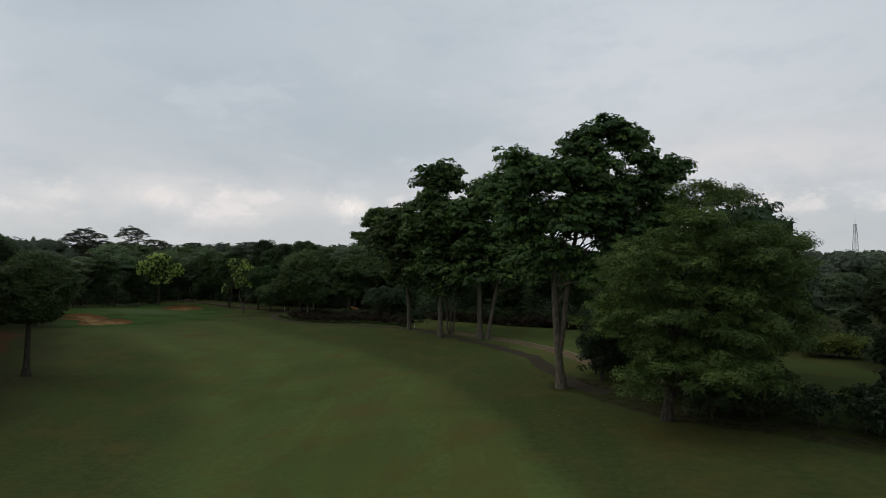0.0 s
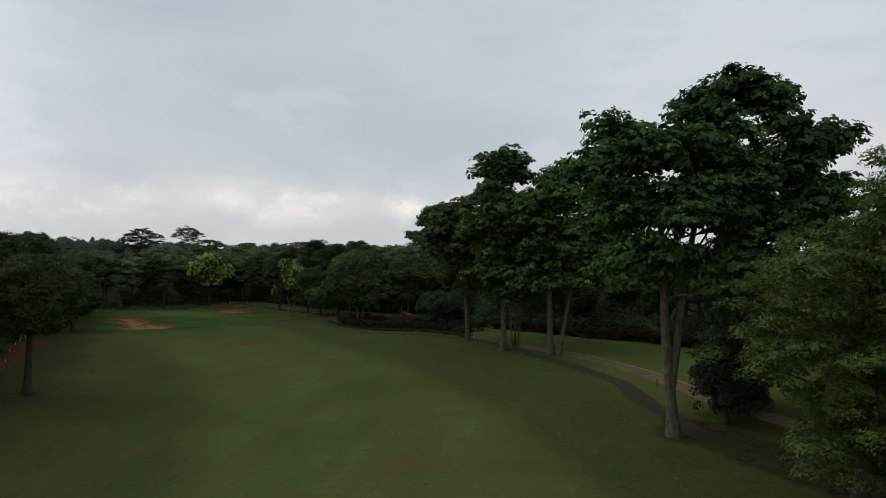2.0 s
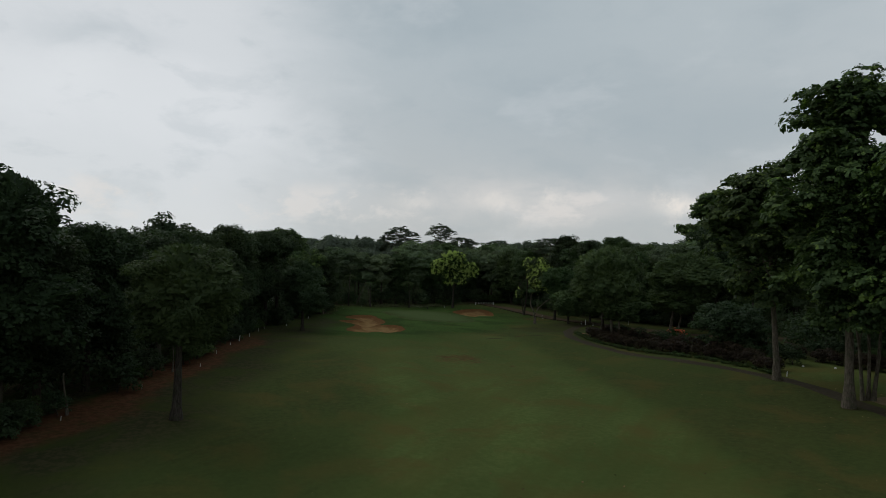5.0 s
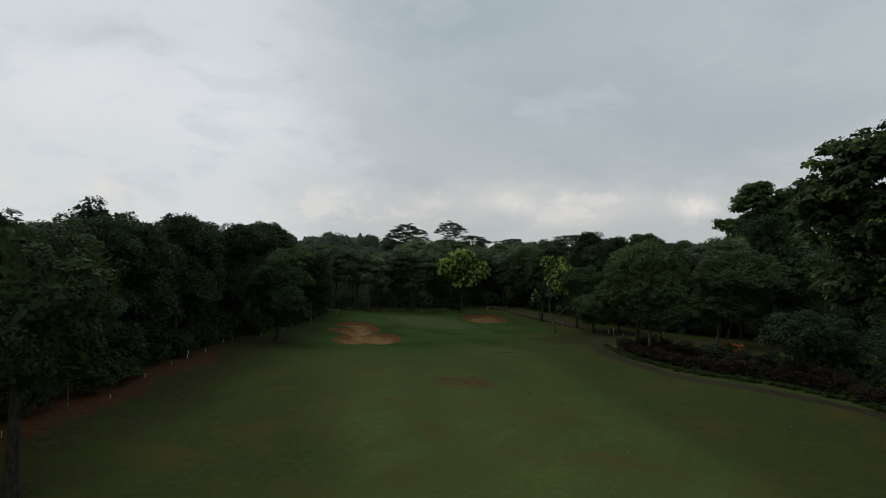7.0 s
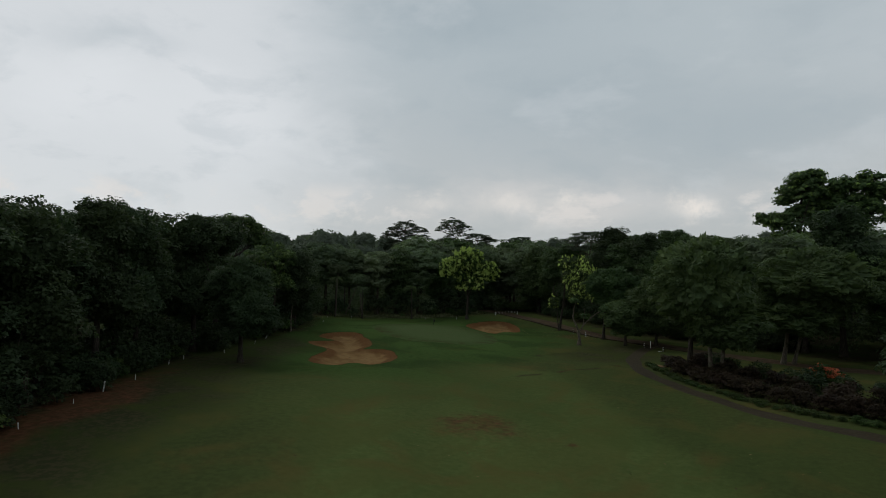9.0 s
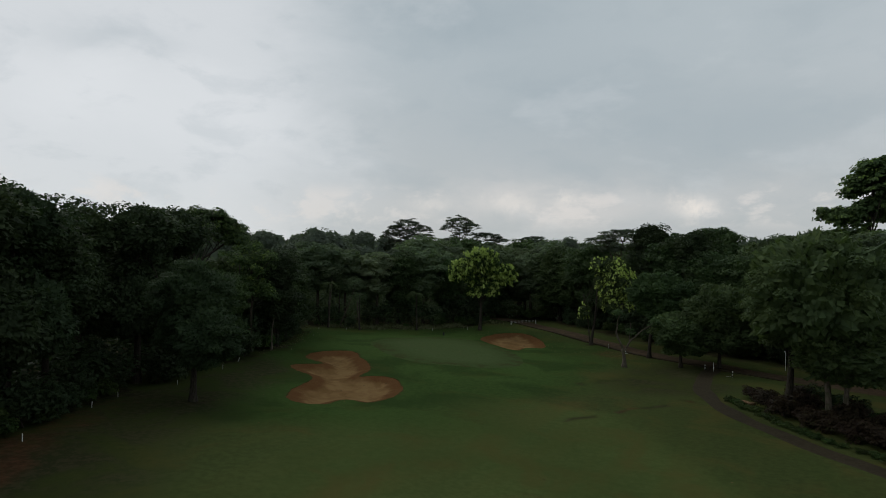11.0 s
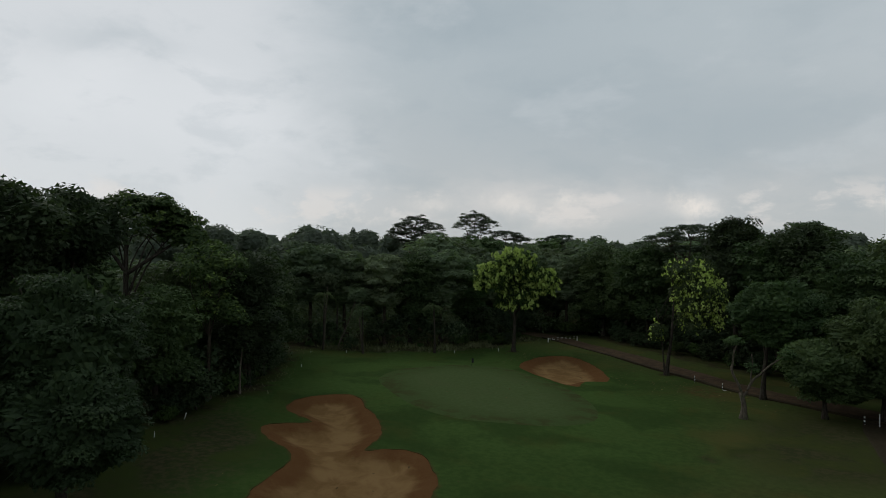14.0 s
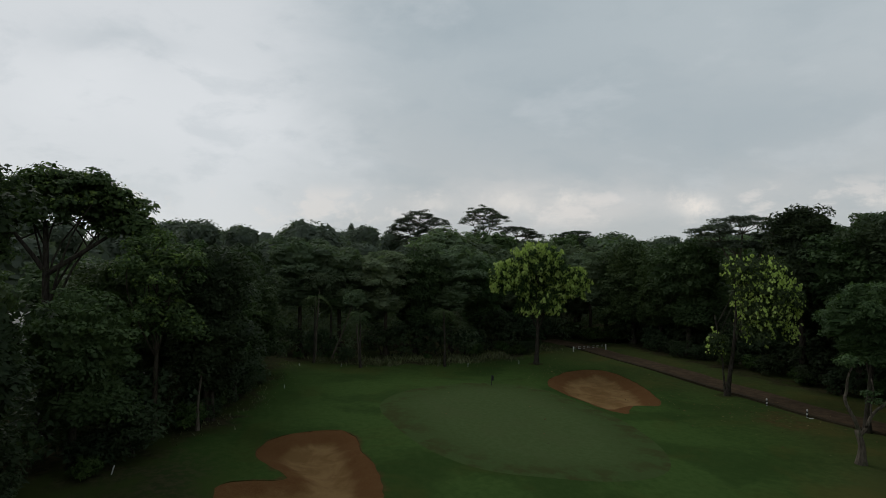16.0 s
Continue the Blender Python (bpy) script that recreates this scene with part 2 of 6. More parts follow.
def sand_material():
    m, n, out = material("bunker_sand")
    spot = n.add("ShaderNodeTexCoord").outputs["Object"]
    rake = n.noise(spot, 0.6, 5.0, 0.6, 0.6)
    grain = n.noise(spot, 14.0, 5.0, 0.7)
    wet = n.noise(spot, 0.33, 4.0, 0.6, 0.8)
    layer = n.add("ShaderNodeVertexColor")
    layer.layer_name = "zone"
    zone = n.add("ShaderNodeSeparateColor")
    n.link(layer.outputs["Color"], zone.inputs[0])
    colour = n.mix(n.span(rake, 0.35, 0.65), rgb(0.150, 0.086, 0.034), rgb(0.215, 0.133, 0.058))
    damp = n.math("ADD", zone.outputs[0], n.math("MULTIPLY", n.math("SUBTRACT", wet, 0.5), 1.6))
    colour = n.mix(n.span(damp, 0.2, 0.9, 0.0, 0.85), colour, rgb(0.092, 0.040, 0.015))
    colour = n.mix(n.span(grain, 0.45, 0.75, 0.0, 0.3), colour, rgb(0.24, 0.15, 0.06))
    body = n.add("ShaderNodeBsdfPrincipled", Roughness=0.95)
    body.inputs["Specular IOR Level"].default_value = 0.02
    n.link(colour, body.inputs["Base Color"])
    bump = n.add("ShaderNodeBump", Strength=0.9, Distance=0.06)
    n.link(n.math("ADD", n.math("MULTIPLY", rake, 1.5), grain), bump.inputs["Height"])
    n.link(bump.outputs[0], body.inputs["Normal"])
    n.link(body.outputs[0], out.inputs["Surface"])
    return m


def green_material():
    """Short putting turf, worn brown in places along its rim."""
    m, n, out = material("putting_turf")
    spot = n.add("ShaderNodeTexCoord").outputs["Object"]
    layer = n.add("ShaderNodeVertexColor")
    layer.layer_name = "zone"
    zone = n.add("ShaderNodeSeparateColor")
    n.link(layer.outputs["Color"], zone.inputs[0])
    fine_grain, blotch = n.noise(spot, 3.0, 6.0, 0.65), n.noise(spot, 0.35, 4.0, 0.55, 0.4)
    colour = n.mix(n.span(fine_grain, 0.35, 0.66), rgb(0.050, 0.074, 0.025), rgb(0.061, 0.087, 0.032))
    colour = n.mix(n.span(blotch, 0.45, 0.68, 0.0, 0.5), colour, rgb(0.060, 0.077, 0.030))
    colour = n.mix(n.math("MULTIPLY", zone.outputs[0], 0.5), colour, rgb(0.034, 0.056, 0.016))
    rim = n.math("MULTIPLY", n.math("POWER", zone.outputs[0], 3.0), n.span(n.noise(spot, 0.55, 5.0, 0.65), 0.44, 0.62))
    colour = n.mix(n.math("MULTIPLY", rim, 0.6), colour, rgb(0.040, 0.034, 0.012))
    body = n.add("ShaderNodeBsdfPrincipled", Roughness=0.95)
    body.inputs["Specular IOR Level"].default_value = 0.02
    n.link(colour, body.inputs["Base Color"])
    bump = n.add("ShaderNodeBump", Strength=0.4, Distance=0.01)
    n.link(fine_grain, bump.inputs["Height"])
    n.link(bump.outputs[0], body.inputs["Normal"])
    n.link(body.outputs[0], out.inputs["Surface"])
    return m


TURF = ground_material()
SAND = sand_material()
GREEN_TURF = green_material()
FRINGE_TURF = plain_material("fringe_turf", (0.026, 0.036, 0.009), (0.036, 0.050, 0.013), 3.0, 0.95, 0.0, 0.03)
ROAD_DIRT = plain_material("road_dirt", (0.046, 0.031, 0.018), (0.078, 0.052, 0.031), 1.4, 0.95, 0.0, 0.05)
PATH_DARK = plain_material("path_asphalt", (0.028, 0.022, 0.012), (0.043, 0.034, 0.019), 5.0, 0.9, 0.0, 0.02)
PATH_TAN = plain_material("path_concrete", (0.090, 0.066, 0.034), (0.135, 0.100, 0.056), 2.5, 0.9, 0.0, 0.02)
PATH_KERB = plain_material("kerb_concrete", (0.16, 0.14, 0.10), (0.26, 0.23, 0.17), 4.0, 0.9)
BARK_PALE = bark_material("pale_bark", (0.058, 0.048, 0.036), (0.140, 0.118, 0.090), 0.4)
BARK_DARK = bark_material("dark_bark", (0.022, 0.018, 0.014), (0.06, 0.05, 0.04), 0.3)
BARK_MID = bark_material("brown_bark", (0.028, 0.022, 0.016), (0.070, 0.057, 0.042), 0.4)
LEAF_TALL = leaf_material("tall_tree_leaf", (0.036, 0.062, 0.026), (0.062, 0.102, 0.037), (0.125, 0.185, 0.052), young=0.75)
LEAF_FEATHER = leaf_material("feathery_leaf", (0.042, 0.072, 0.024), (0.070, 0.114, 0.033), (0.122, 0.175, 0.047), young=0.4)
LEAF_WALL = leaf_material("forest_leaf", (0.028, 0.043, 0.022), (0.038, 0.058, 0.027), (0.062, 0.087, 0.037))
LEAF_DOME = leaf_material("dome_leaf", (0.043, 0.069, 0.031), (0.060, 0.093, 0.036), (0.092, 0.130, 0.046))
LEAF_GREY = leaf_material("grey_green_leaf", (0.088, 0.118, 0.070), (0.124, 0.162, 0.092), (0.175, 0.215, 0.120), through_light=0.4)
LEAF_LIME = leaf_material("lime_leaf", (0.180, 0.265, 0.060), (0.395, 0.530, 0.140), (0.610, 0.710, 0.310), 0.5, 0.3, sheen=0.1)
# Paled and greyed: the haze over distant trees is put into this colour.
LEAF_FAR_HAZE = leaf_material("hazy_far_leaf", (0.075, 0.094, 0.074), (0.098, 0.121, 0.090), (0.125, 0.148, 0.106), through_light=0.4)
LEAF_PALM = leaf_material("palm_leaf", (0.038, 0.064, 0.023), (0.052, 0.080, 0.027), (0.090, 0.120, 0.040))
LEAF_SHRUB = leaf_material("shrub_leaf", (0.030, 0.050, 0.015), (0.044, 0.072, 0.020), (0.080, 0.118, 0.030))
LEAF_YELLOW = leaf_material("yellow_shrub_leaf", (0.060, 0.085, 0.022), (0.105, 0.140, 0.032), (0.190, 0.215, 0.050))
LEAF_RED = leaf_material("red_hedge_leaf", (0.022, 0.016, 0.011), (0.038, 0.026, 0.016), (0.050, 0.060, 0.024))
LEAF_ORANGE = leaf_material("orange_petal", (0.300, 0.060, 0.030), (0.45, 0.11, 0.055), (0.55, 0.22, 0.11))
LEAF_GRASS = leaf_material("tall_grass", (0.075, 0.086, 0.040), (0.150, 0.160, 0.078), (0.26, 0.26, 0.145))
WHITE_PAINT = plain_material("white_paint", (0.50, 0.50, 0.48), (0.64, 0.64, 0.62), 6.0, 0.7)
BLACK_PAINT = plain_material("black_paint", (0.02, 0.02, 0.02), (0.04, 0.04, 0.04), 6.0, 0.6)
STEEL = plain_material("grey_steel", (0.20, 0.21, 0.22), (0.30, 0.31, 0.32), 4.0, 0.5, 0.6)
TERRACOTTA = plain_material("roof_tile", (0.16, 0.07, 0.045), (0.26, 0.12, 0.08), 5.0, 0.9)
PLASTER = plain_material("house_plaster", (0.38, 0.36, 0.33), (0.50, 0.48, 0.44), 2.0, 0.9)
DRY_WOOD = plain_material("cut_wood", (0.14, 0.085, 0.045), (0.26, 0.17, 0.095), 8.0, 0.9)

# ---- terrain ----
KNOLLS = ((0, 0, -0.6), (-20, 20, -0.6), (9.3, 47.5, 1.3), (22, 20, 1.6), (25, 60, 2.2), (5.5, 82, -0.5), (-2, 88, -0.6), (-5, 99, -0.4),
          (-31, 96, -0.9), (-20, 60, -0.7), (-41, 59, 0.0), (-51, 67, 1.0), (-56, 78, 1.5), (-67, 99, 0.8), (-78, 122, 0.8), (-60, 115, -0.6),
          (-46, 138, -0.7), (-26, 119, -0.3), (-74, 158, -0.3), (-62, 147, -1.0), (-37, 140, -0.5), (-75, 171, -0.6), (8, 96, 2.2),
          (-100, 160, 0.0), (-72, 124, 0.5), (-60, 40, 1.2), (-30, -5, 0.5), (40, 110, 2.0), (-4, 107, 1.6), (19, 84, 2.7), (10, 111, 0.2), (26, 94, 0.6))


def ground_height(x, y):
    x, y = np.asarray(x, float), np.asarray(y, float)
    total, weight = np.full(x.shape, -0.006), np.full(x.shape, 0.02)
    for kx, ky, kz in KNOLLS:
        w = np.exp(-((x - kx) ** 2 + (y - ky) ** 2) / 242.0)
        total, weight = total + w * kz, weight + w
    swell = 0.05 * np.sin(x * 0.31 + 1.0) * np.sin(y * 0.27) + 0.03 * np.sin(x * 0.8 + y * 0.6)
    return total / weight + swell


def gz(x, y):
    return float(ground_height(x, y))


def spline(points, closed, step=0.7):
    """A smooth line through control points, sampled about every step metres."""
    p = [np.array(q, float) for q in points]
    n, line = len(p), []
    for i in range(n if closed else n - 1):
        if closed:
            a, b, c, d = p[i - 1], p[i], p[(i + 1) % n], p[(i + 2) % n]
        else:
            a, b, c, d = p[max(i - 1, 0)], p[i], p[i + 1], p[min(i + 2, n - 1)]
        k = max(2, int(np.linalg.norm(c - b) / step))
        for j in range(k):
            u = j / k
            line.append(0.5 * (2 * b + (c - a) * u + (2 * a - 5 * b + 4 * c - d) * u * u + (3 * b - a - 3 * c + d) * u ** 3))
    if not closed:
        line.append(p[-1])
    return np.array(line)


def ribbon(points, width, step=1.2, wobble=0.12):
    """The outline of a path of that width along a smooth line."""
    line = spline(points, False, step)
    way = np.gradient(line, axis=0)
    way /= np.linalg.norm(way, axis=1)[:, None]
    side_way = np.stack([-way[:, 1], way[:, 0]], 1)
    s = np.arange(len(line))
    left = line + side_way * (width / 2 + wobble * np.sin(s * 0.9))[:, None]
    right = line - side_way * (width / 2 + wobble * np.sin(s * 1.3 + 2))[:, None]
    return np.concatenate([left, right[::-1]])


def inside(poly, x, y):
    hit = np.zeros(np.shape(x), bool)
    for (x0, y0), (x1, y1) in zip(poly, np.roll(poly, -1, 0)):
        cross = (y0 > y) != (y1 > y)
        if y1 != y0:
            hit ^= cross & (x < (x1 - x0) * (y - y0) / (y1 - y0) + x0)
    return hit


def away(line, x, y, closed=False):
    """Distance of points from a line of points."""
    line = np.asarray(line, float)
    best = np.full(np.shape(x), 1e9)
    ends = np.roll(line, -1, 0) if closed else line[1:]
    for (x0, y0), (x1, y1) in zip(line, ends):
        dx, dy = x1 - x0, y1 - y0
        u = np.clip(((x - x0) * dx + (y - y0) * dy) / max(dx * dx + dy * dy, 1e-9), 0, 1)
        best = np.minimum(best, np.hypot(x - x0 - u * dx, y - y0 - u * dy))
    return best


BUNKER_FRONT = spline([(-63.3, 105.1), (-64.3, 106.5), (-65.3, 108.7), (-65.8, 110.4), (-66.6, 111.4), (-68.0, 112.4), (-70.1, 113.0), (-72.1, 114.2), (-72.6, 115.3), (-71.4, 116.4), (-70.6, 117.4), (-73.0, 118.1), (-74.9, 119.2), (-75.8, 121.2), (-75.1, 123.4), (-73.6, 125.0), (-71.8, 124.2), (-70.1, 122.7), (-67.9, 121.1), (-65.5, 118.5), (-64.6, 116.5), (-64.1, 115.0), (-63.3, 115.9), (-62.0, 116.5), (-60.4, 116.0), (-58.6, 114.2), (-57.4, 112.2), (-56.9, 110.2), (-56.8, 108.6), (-57.4, 107.6), (-58.6, 107.5), (-59.3, 106.9), (-59.1, 105.4), (-59.3, 104.3), (-60.2, 103.7), (-61.8, 104.0)], True, 0.4)
BUNKER_BACK = spline([(-69.8, 150), (-70.4, 156.5), (-67.5, 160.2), (-62.5, 155.5), (-59, 148.3), (-60.7, 146.2), (-60.6, 142.8), (-64.3, 144.8)], True, 0.5)
GREEN = spline([(-75.9, 132), (-77.2, 139), (-75.2, 145), (-70.8, 147.6), (-65, 144.3), (-60, 140.2), (-56.3, 135), (-55, 130.5), (-56.5, 127.2), (-61.5, 124.2), (-66.4, 124.6), (-71.5, 127.6)], True, 0.8)
ROAD_LINE = [(-82, 181), (-76.0, 177.0), (-70.9, 172.8), (-60.6, 164.0), (-52.0, 156.4), (-46.0, 150.8), (-37, 145.0), (-29.5, 141), (-18, 136), (0, 131), (30, 124)]
ROAD = ribbon(ROAD_LINE, 3.3)
CART_PATH = ribbon([(12.2, 45.5), (10.6, 50), (9.6, 58), (9.2, 66), (7.3, 74.5), (4.4, 81.5), (1, 88.5), (-4.5, 97), (-12, 102.2), (-21.5, 108.2), (-29.5, 116.6), (-34.6, 124.6), (-37, 133.5), (-37.2, 143)], 1.55)
TAN_LINE = [(19.5, 45.5), (15.0, 55.0), (13.6, 60.5), (12.6, 67.5), (11.6, 73.5), (9.6, 79.5), (6.6, 84.6), (1.6, 92.0)]
TAN_PATH = ribbon(TAN_LINE, 1.7, 1.2, 0.05)
CLEARING = np.array([(-34, -40), (-40, 42), (-45, 52), (-51, 63), (-58, 77), (-69, 93), (-77, 110), (-80, 122), (-89, 134), (-97, 142), (-89, 147), (-83, 153),
                     (-78, 162), (-77, 176), (-70, 179), (-59, 169.5), (-45, 158), (-35, 150.5), (-22, 145), (-8, 139), (-6, 126), (-10, 117), (-7, 114), (5, 104), (20, 88), (31, 70), (37, 58), (36, 30), (42, -40)], float)
LEFT_EDGE = np.array([(-36, 20), (-41, 44), (-46.5, 57), (-52, 66.5), (-58.5, 79.5), (-69.5, 94), (-76, 108)], float)
LANE_EDGE = spline([(7.5, 10.0), (6.0, 27.0), (4.7, 34.0), (2.5, 42.0), (0.2, 50.0), (-3.8, 62.5), (-10.2, 76.0), (-15.8, 84.8), (-22.2, 92.4), (-27.8, 99.8), (-35.0, 109.4), (-41.0, 117.0)], False, 2.0)
FAIRWAY = spline([(0, -30), (-3, 20), (-6.5, 45), (-19, 73), (-41, 98), (-56, 116)], False, 3.0)


for outline in (BUNKER_FRONT, BUNKER_BACK):
    k = np.arange(len(outline))
    outline += np.stack([0.06 * np.sin(k * 0.83) + 0.04 * np.sin(k * 2.1), 0.06 * np.sin(k * 0.71 + 1) + 0.04 * np.sin(k * 1.9)], 1)


def soft(v, a, b):
    u = np.clip((v - a) / (b - a), 0, 1)
    return u * u * (3 - 2 * u)


def sheet(name, verts, faces, mat, label, category, smooth=True):
    mesh = bpy.data.meshes.new(name)
    mesh.from_pydata([tuple(v) for v in verts], [], [tuple(f) for f in faces])
    mesh.materials.append(mat)
    if smooth:
        mesh.polygons.foreach_set("use_smooth", [True] * len(mesh.polygons))
    mesh.update()
    return tagged(new(name, mesh), label, category, kind="structure")


def build_ground():
    from mathutils.geometry import delaunay_2d_cdt
    outlines = [BUNKER_FRONT, BUNKER_BACK, GREEN, ROAD, CART_PATH, TAN_PATH]
    rng = np.random.default_rng(5)

    def lattice(x0, x1, y0, y1, step):
        gx, gy = np.meshgrid(np.arange(x0, x1, step), np.arange(y0, y1, step))
        gx, gy = gx.ravel(), gy.ravel()
        return gx + rng.uniform(-0.2, 0.2, gx.size) * step, gy + rng.uniform(-0.2, 0.2, gy.size) * step

    coarse = lattice(-150, 90, -50, 230, 2.6)
    mid = lattice(-95, 40, 20, 182, 1.3)
    tight = lattice(-78, -54, 101, 163, 0.6)
    keep_c = ~((coarse[0] > -95) & (coarse[0] < 40) & (coarse[1] > 20) & (coarse[1] < 182))
    keep_m = ~((mid[0] > -78) & (mid[0] < -54) & (mid[1] > 101) & (mid[1] < 163))
    x = np.concatenate([coarse[0][keep_c], mid[0][keep_m], tight[0]])
    y = np.concatenate([coarse[1][keep_c], mid[1][keep_m], tight[1]])
    free = np.ones(x.size, bool)
    for o in outlines:
        free &= away(o, x, y, True) > 0.32
    x, y = x[free], y[free]
    # far rings, out to the horizon
    for r in (180, 260, 400, 700, 1200, 2200, 3800):
        a = np.linspace(0, 2 * np.pi, 56, endpoint=False) + r
        x, y = np.concatenate([x, -30 + r * np.cos(a)]), np.concatenate([y, 90 + r * np.sin(a)])
    points = [Vector((a, b)) for a, b in zip(x, y)]
    edges = []
    for o in outlines:
        start = len(points)
        points += [Vector((a, b)) for a, b in o]
        edges += [(start + i, start + (i + 1) % len(o)) for i in range(len(o))]
    verts, _, faces, *_ = delaunay_2d_cdt(points, edges, [], 0, 1e-4)
    px, py = np.array([v.x for v in verts]), np.array([v.y for v in verts])
    faces = np.array(faces)
    cx, cy = px[faces].mean(1), py[faces].mean(1)
    pz = ground_height(px, py)
    # the green sits a little proud
    for poly, lift in ((GREEN, 0.25),):
        d = away(poly, px, py, True) * np.where(inside(poly, px, py), 1, -1)
        pz += lift * soft(d, -5, 3)
    region = np.zeros(len(faces), int)
    for code, poly in ((4, TAN_PATH), (3, CART_PATH), (2, ROAD), (1, GREEN), (5, BUNKER_FRONT), (6, BUNKER_BACK)):
        region[inside(poly, cx, cy)] = code

    def pick(code):
        f = faces[region == code]
        used, flat = np.unique(f, return_inverse=True)
        return used, flat.reshape(-1, 3)

    def stand(used, drop=0.0):
        return np.stack([px[used], py[used], pz[used] - drop], 1)

    used, f = pick(0)
    ground = sheet("ground", stand(used), f, TURF, "mown green golf fairway with darker rough and bare red soil edges", "ground")
    gx, gy = px[used], py[used]
    layer = ground.data.color_attributes.new("zone", "FLOAT_COLOR", "POINT")
    wobble = 1.4 * np.sin(gx * 0.21 + gy * 0.13) + 0.9 * np.sin(gy * 0.37 - gx * 0.2)
    fair = soft(away(FAIRWAY, gx, gy) + wobble * 0.6, 14.5 + 0.03 * gy, 7.0 + 0.03 * gy)
    lane_d = away(LANE_EDGE, gx, gy) * np.where(inside(np.concatenate([LANE_EDGE, [(-120.0, 117.0), (-120.0, 10.0)]]), gx, gy), 1.0, -1.0)
    fair *= soft(lane_d + 0.25 * wobble, -1.3, 0.9)
    fair *= 0.86 + 0.14 * np.tanh(3.0 * np.sin(lane_d * 2 * np.pi / 8.6 + 0.4 * wobble)) * soft(lane_d, -1, 2)
    fair *= 0.62 + 0.38 * soft(gy + wobble * 3, 104, 72)
    fair = np.maximum(fair, 0.8 * soft(away(np.array([(17.0, 60.0), (15.5, 80.0), (7.0, 97.0), (-3.0, 106.5)]), gx, gy) + wobble * 0.5, 9.0, 5.0))
    fringe = soft(away(GREEN, gx, gy, True) + wobble, 8, 2.5)
    fair = np.maximum(fair, fringe * 0.8)
    edge_d = away(LEFT_EDGE, gx, gy)
    soil = soft(edge_d + wobble * 0.7, 3.6, 0.6) * (0.30 + 0.34 * soft(gy, 100, 78))
    soil = np.maximum(soil, 0.50 * soft(np.hypot((gx + 38.5) / 1.4, (gy - 95.5) / 1.5) + wobble * 0.4, 4.2, 0.5))
    soil = np.maximum(soil, 0.5 * soft(away(BUNKER_FRONT, gx, gy, True), 0.5, 0.0))
    soil = np.maximum(soil, 0.45 * soft(np.hypot(gx + 50, (gy - 148) * 0.8), 4.5, 1.5))
    soil = np.maximum(soil, 0.5 * soft(away(np.array([(-41.5, 115.3), (-39, 121), (-36, 124.6)]), gx, gy), 0.7, 0.2))
    soil = np.maximum(soil, 0.6 * soft(np.hypot(gx + 31.3, gy - 95.5), 1.1, 0.2))
    in_wood = inside(CLEARING, gx, gy)
    wood_d = away(CLEARING, gx, gy, True)
    floor_and_shade = np.where(in_wood, 0.55 * soft(wood_d, 2.0, 0.0), soft(wood_d, -0.5, 1.5))
    lushness = soft(away(GREEN, gx, gy, True) + wobble * 2 + np.maximum(0, gx + 52) * 1.3, 26, 8)
    lushness = np.maximum(lushness, soft(away(BUNKER_FRONT, gx, gy, True) + wobble, 11, 3))
    bed = soft(away(np.array([(11.0, 49.0), (13.0, 44.0), (15.5, 40.0), (19.5, 37.6), (23.0, 33.5), (28.0, 26.0)]), gx, gy) + wobble * 0.3, 3.4, 1.6)
    floor_and_shade = np.maximum(floor_and_shade, bed)
    for drain in ([(-43.2, 113.0), (-41.3, 116.2), (-38.8, 120.2), (-35.6, 125.2)], [(-46.6, 126.5), (-45.3, 129.8), (-43.3, 130.6)]):
        floor_and_shade = np.maximum(floor_and_shade, 0.62 * soft(away(np.array(drain), gx, gy) + wobble * 0.1, 1.0, 0.3))
    # Darker olive-brown rough beside the road.
    floor_and_shade = np.maximum(floor_and_shade, 0.56 * soft(np.hypot((gx + 40.5) / 12.0, (gy - 133.0) / 16.0) + wobble * 0.05, 1.0, 0.3))
    # Darker, browner rough by the left wood, with its shade put into colour.
    floor_and_shade = np.maximum(floor_and_shade, 0.60 * soft(edge_d + wobble, 18.0, 3.0))
    for tx, ty in ((9.4, 48), (-5.4, 97), (-0.4, 88), (5.7, 84), (-40.3, 58.7), (-66.5, 99), (-75, 159.8), (-54.8, 155.3)):
        floor_and_shade = np.maximum(floor_and_shade, 0.8 * soft(np.hypot(gx - tx, gy - ty), 1.5, 0.5))
    colours = np.ones((len(gx), 4), np.float32)
    colours[:, 0], colours[:, 1], colours[:, 2], colours[:, 3] = fair, soil, floor_and_shade, lushness
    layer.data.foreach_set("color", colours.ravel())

    used, f = pick(1)
    oval = sheet("green", stand(used), f, GREEN_TURF, "closely mown oval putting green", "green")
    rim = np.ones((len(used), 4), np.float32)
    rim[:, 0] = soft(away(GREEN, px[used], py[used], True), 4.5, 0.4)
    oval.data.color_attributes.new("zone", "FLOAT_COLOR", "POINT").data.foreach_set("color", rim.ravel())
    used, f = pick(2)
    sheet("road", stand(used), f, ROAD_DIRT, "brown dirt service road along the forest edge", "road")
    used, f = pick(3)
    sheet("cart_path", stand(used), f, PATH_DARK, "narrow dark asphalt cart path bordering the fairway", "path")
    used, f = pick(4)
    sheet("walking_path", stand(used), f, PATH_TAN, "pale tan path beside the next fairway", "path")
    for code, poly, label in ((5, BUNKER_FRONT, "three-lobed orange sand bunker with a grass lip"), (6, BUNKER_BACK, "small reddish sand bunker behind the green")):
        used, f = pick(code)
        d = away(poly, px[used], py[used], True)
        v = stand(used, 0.0)
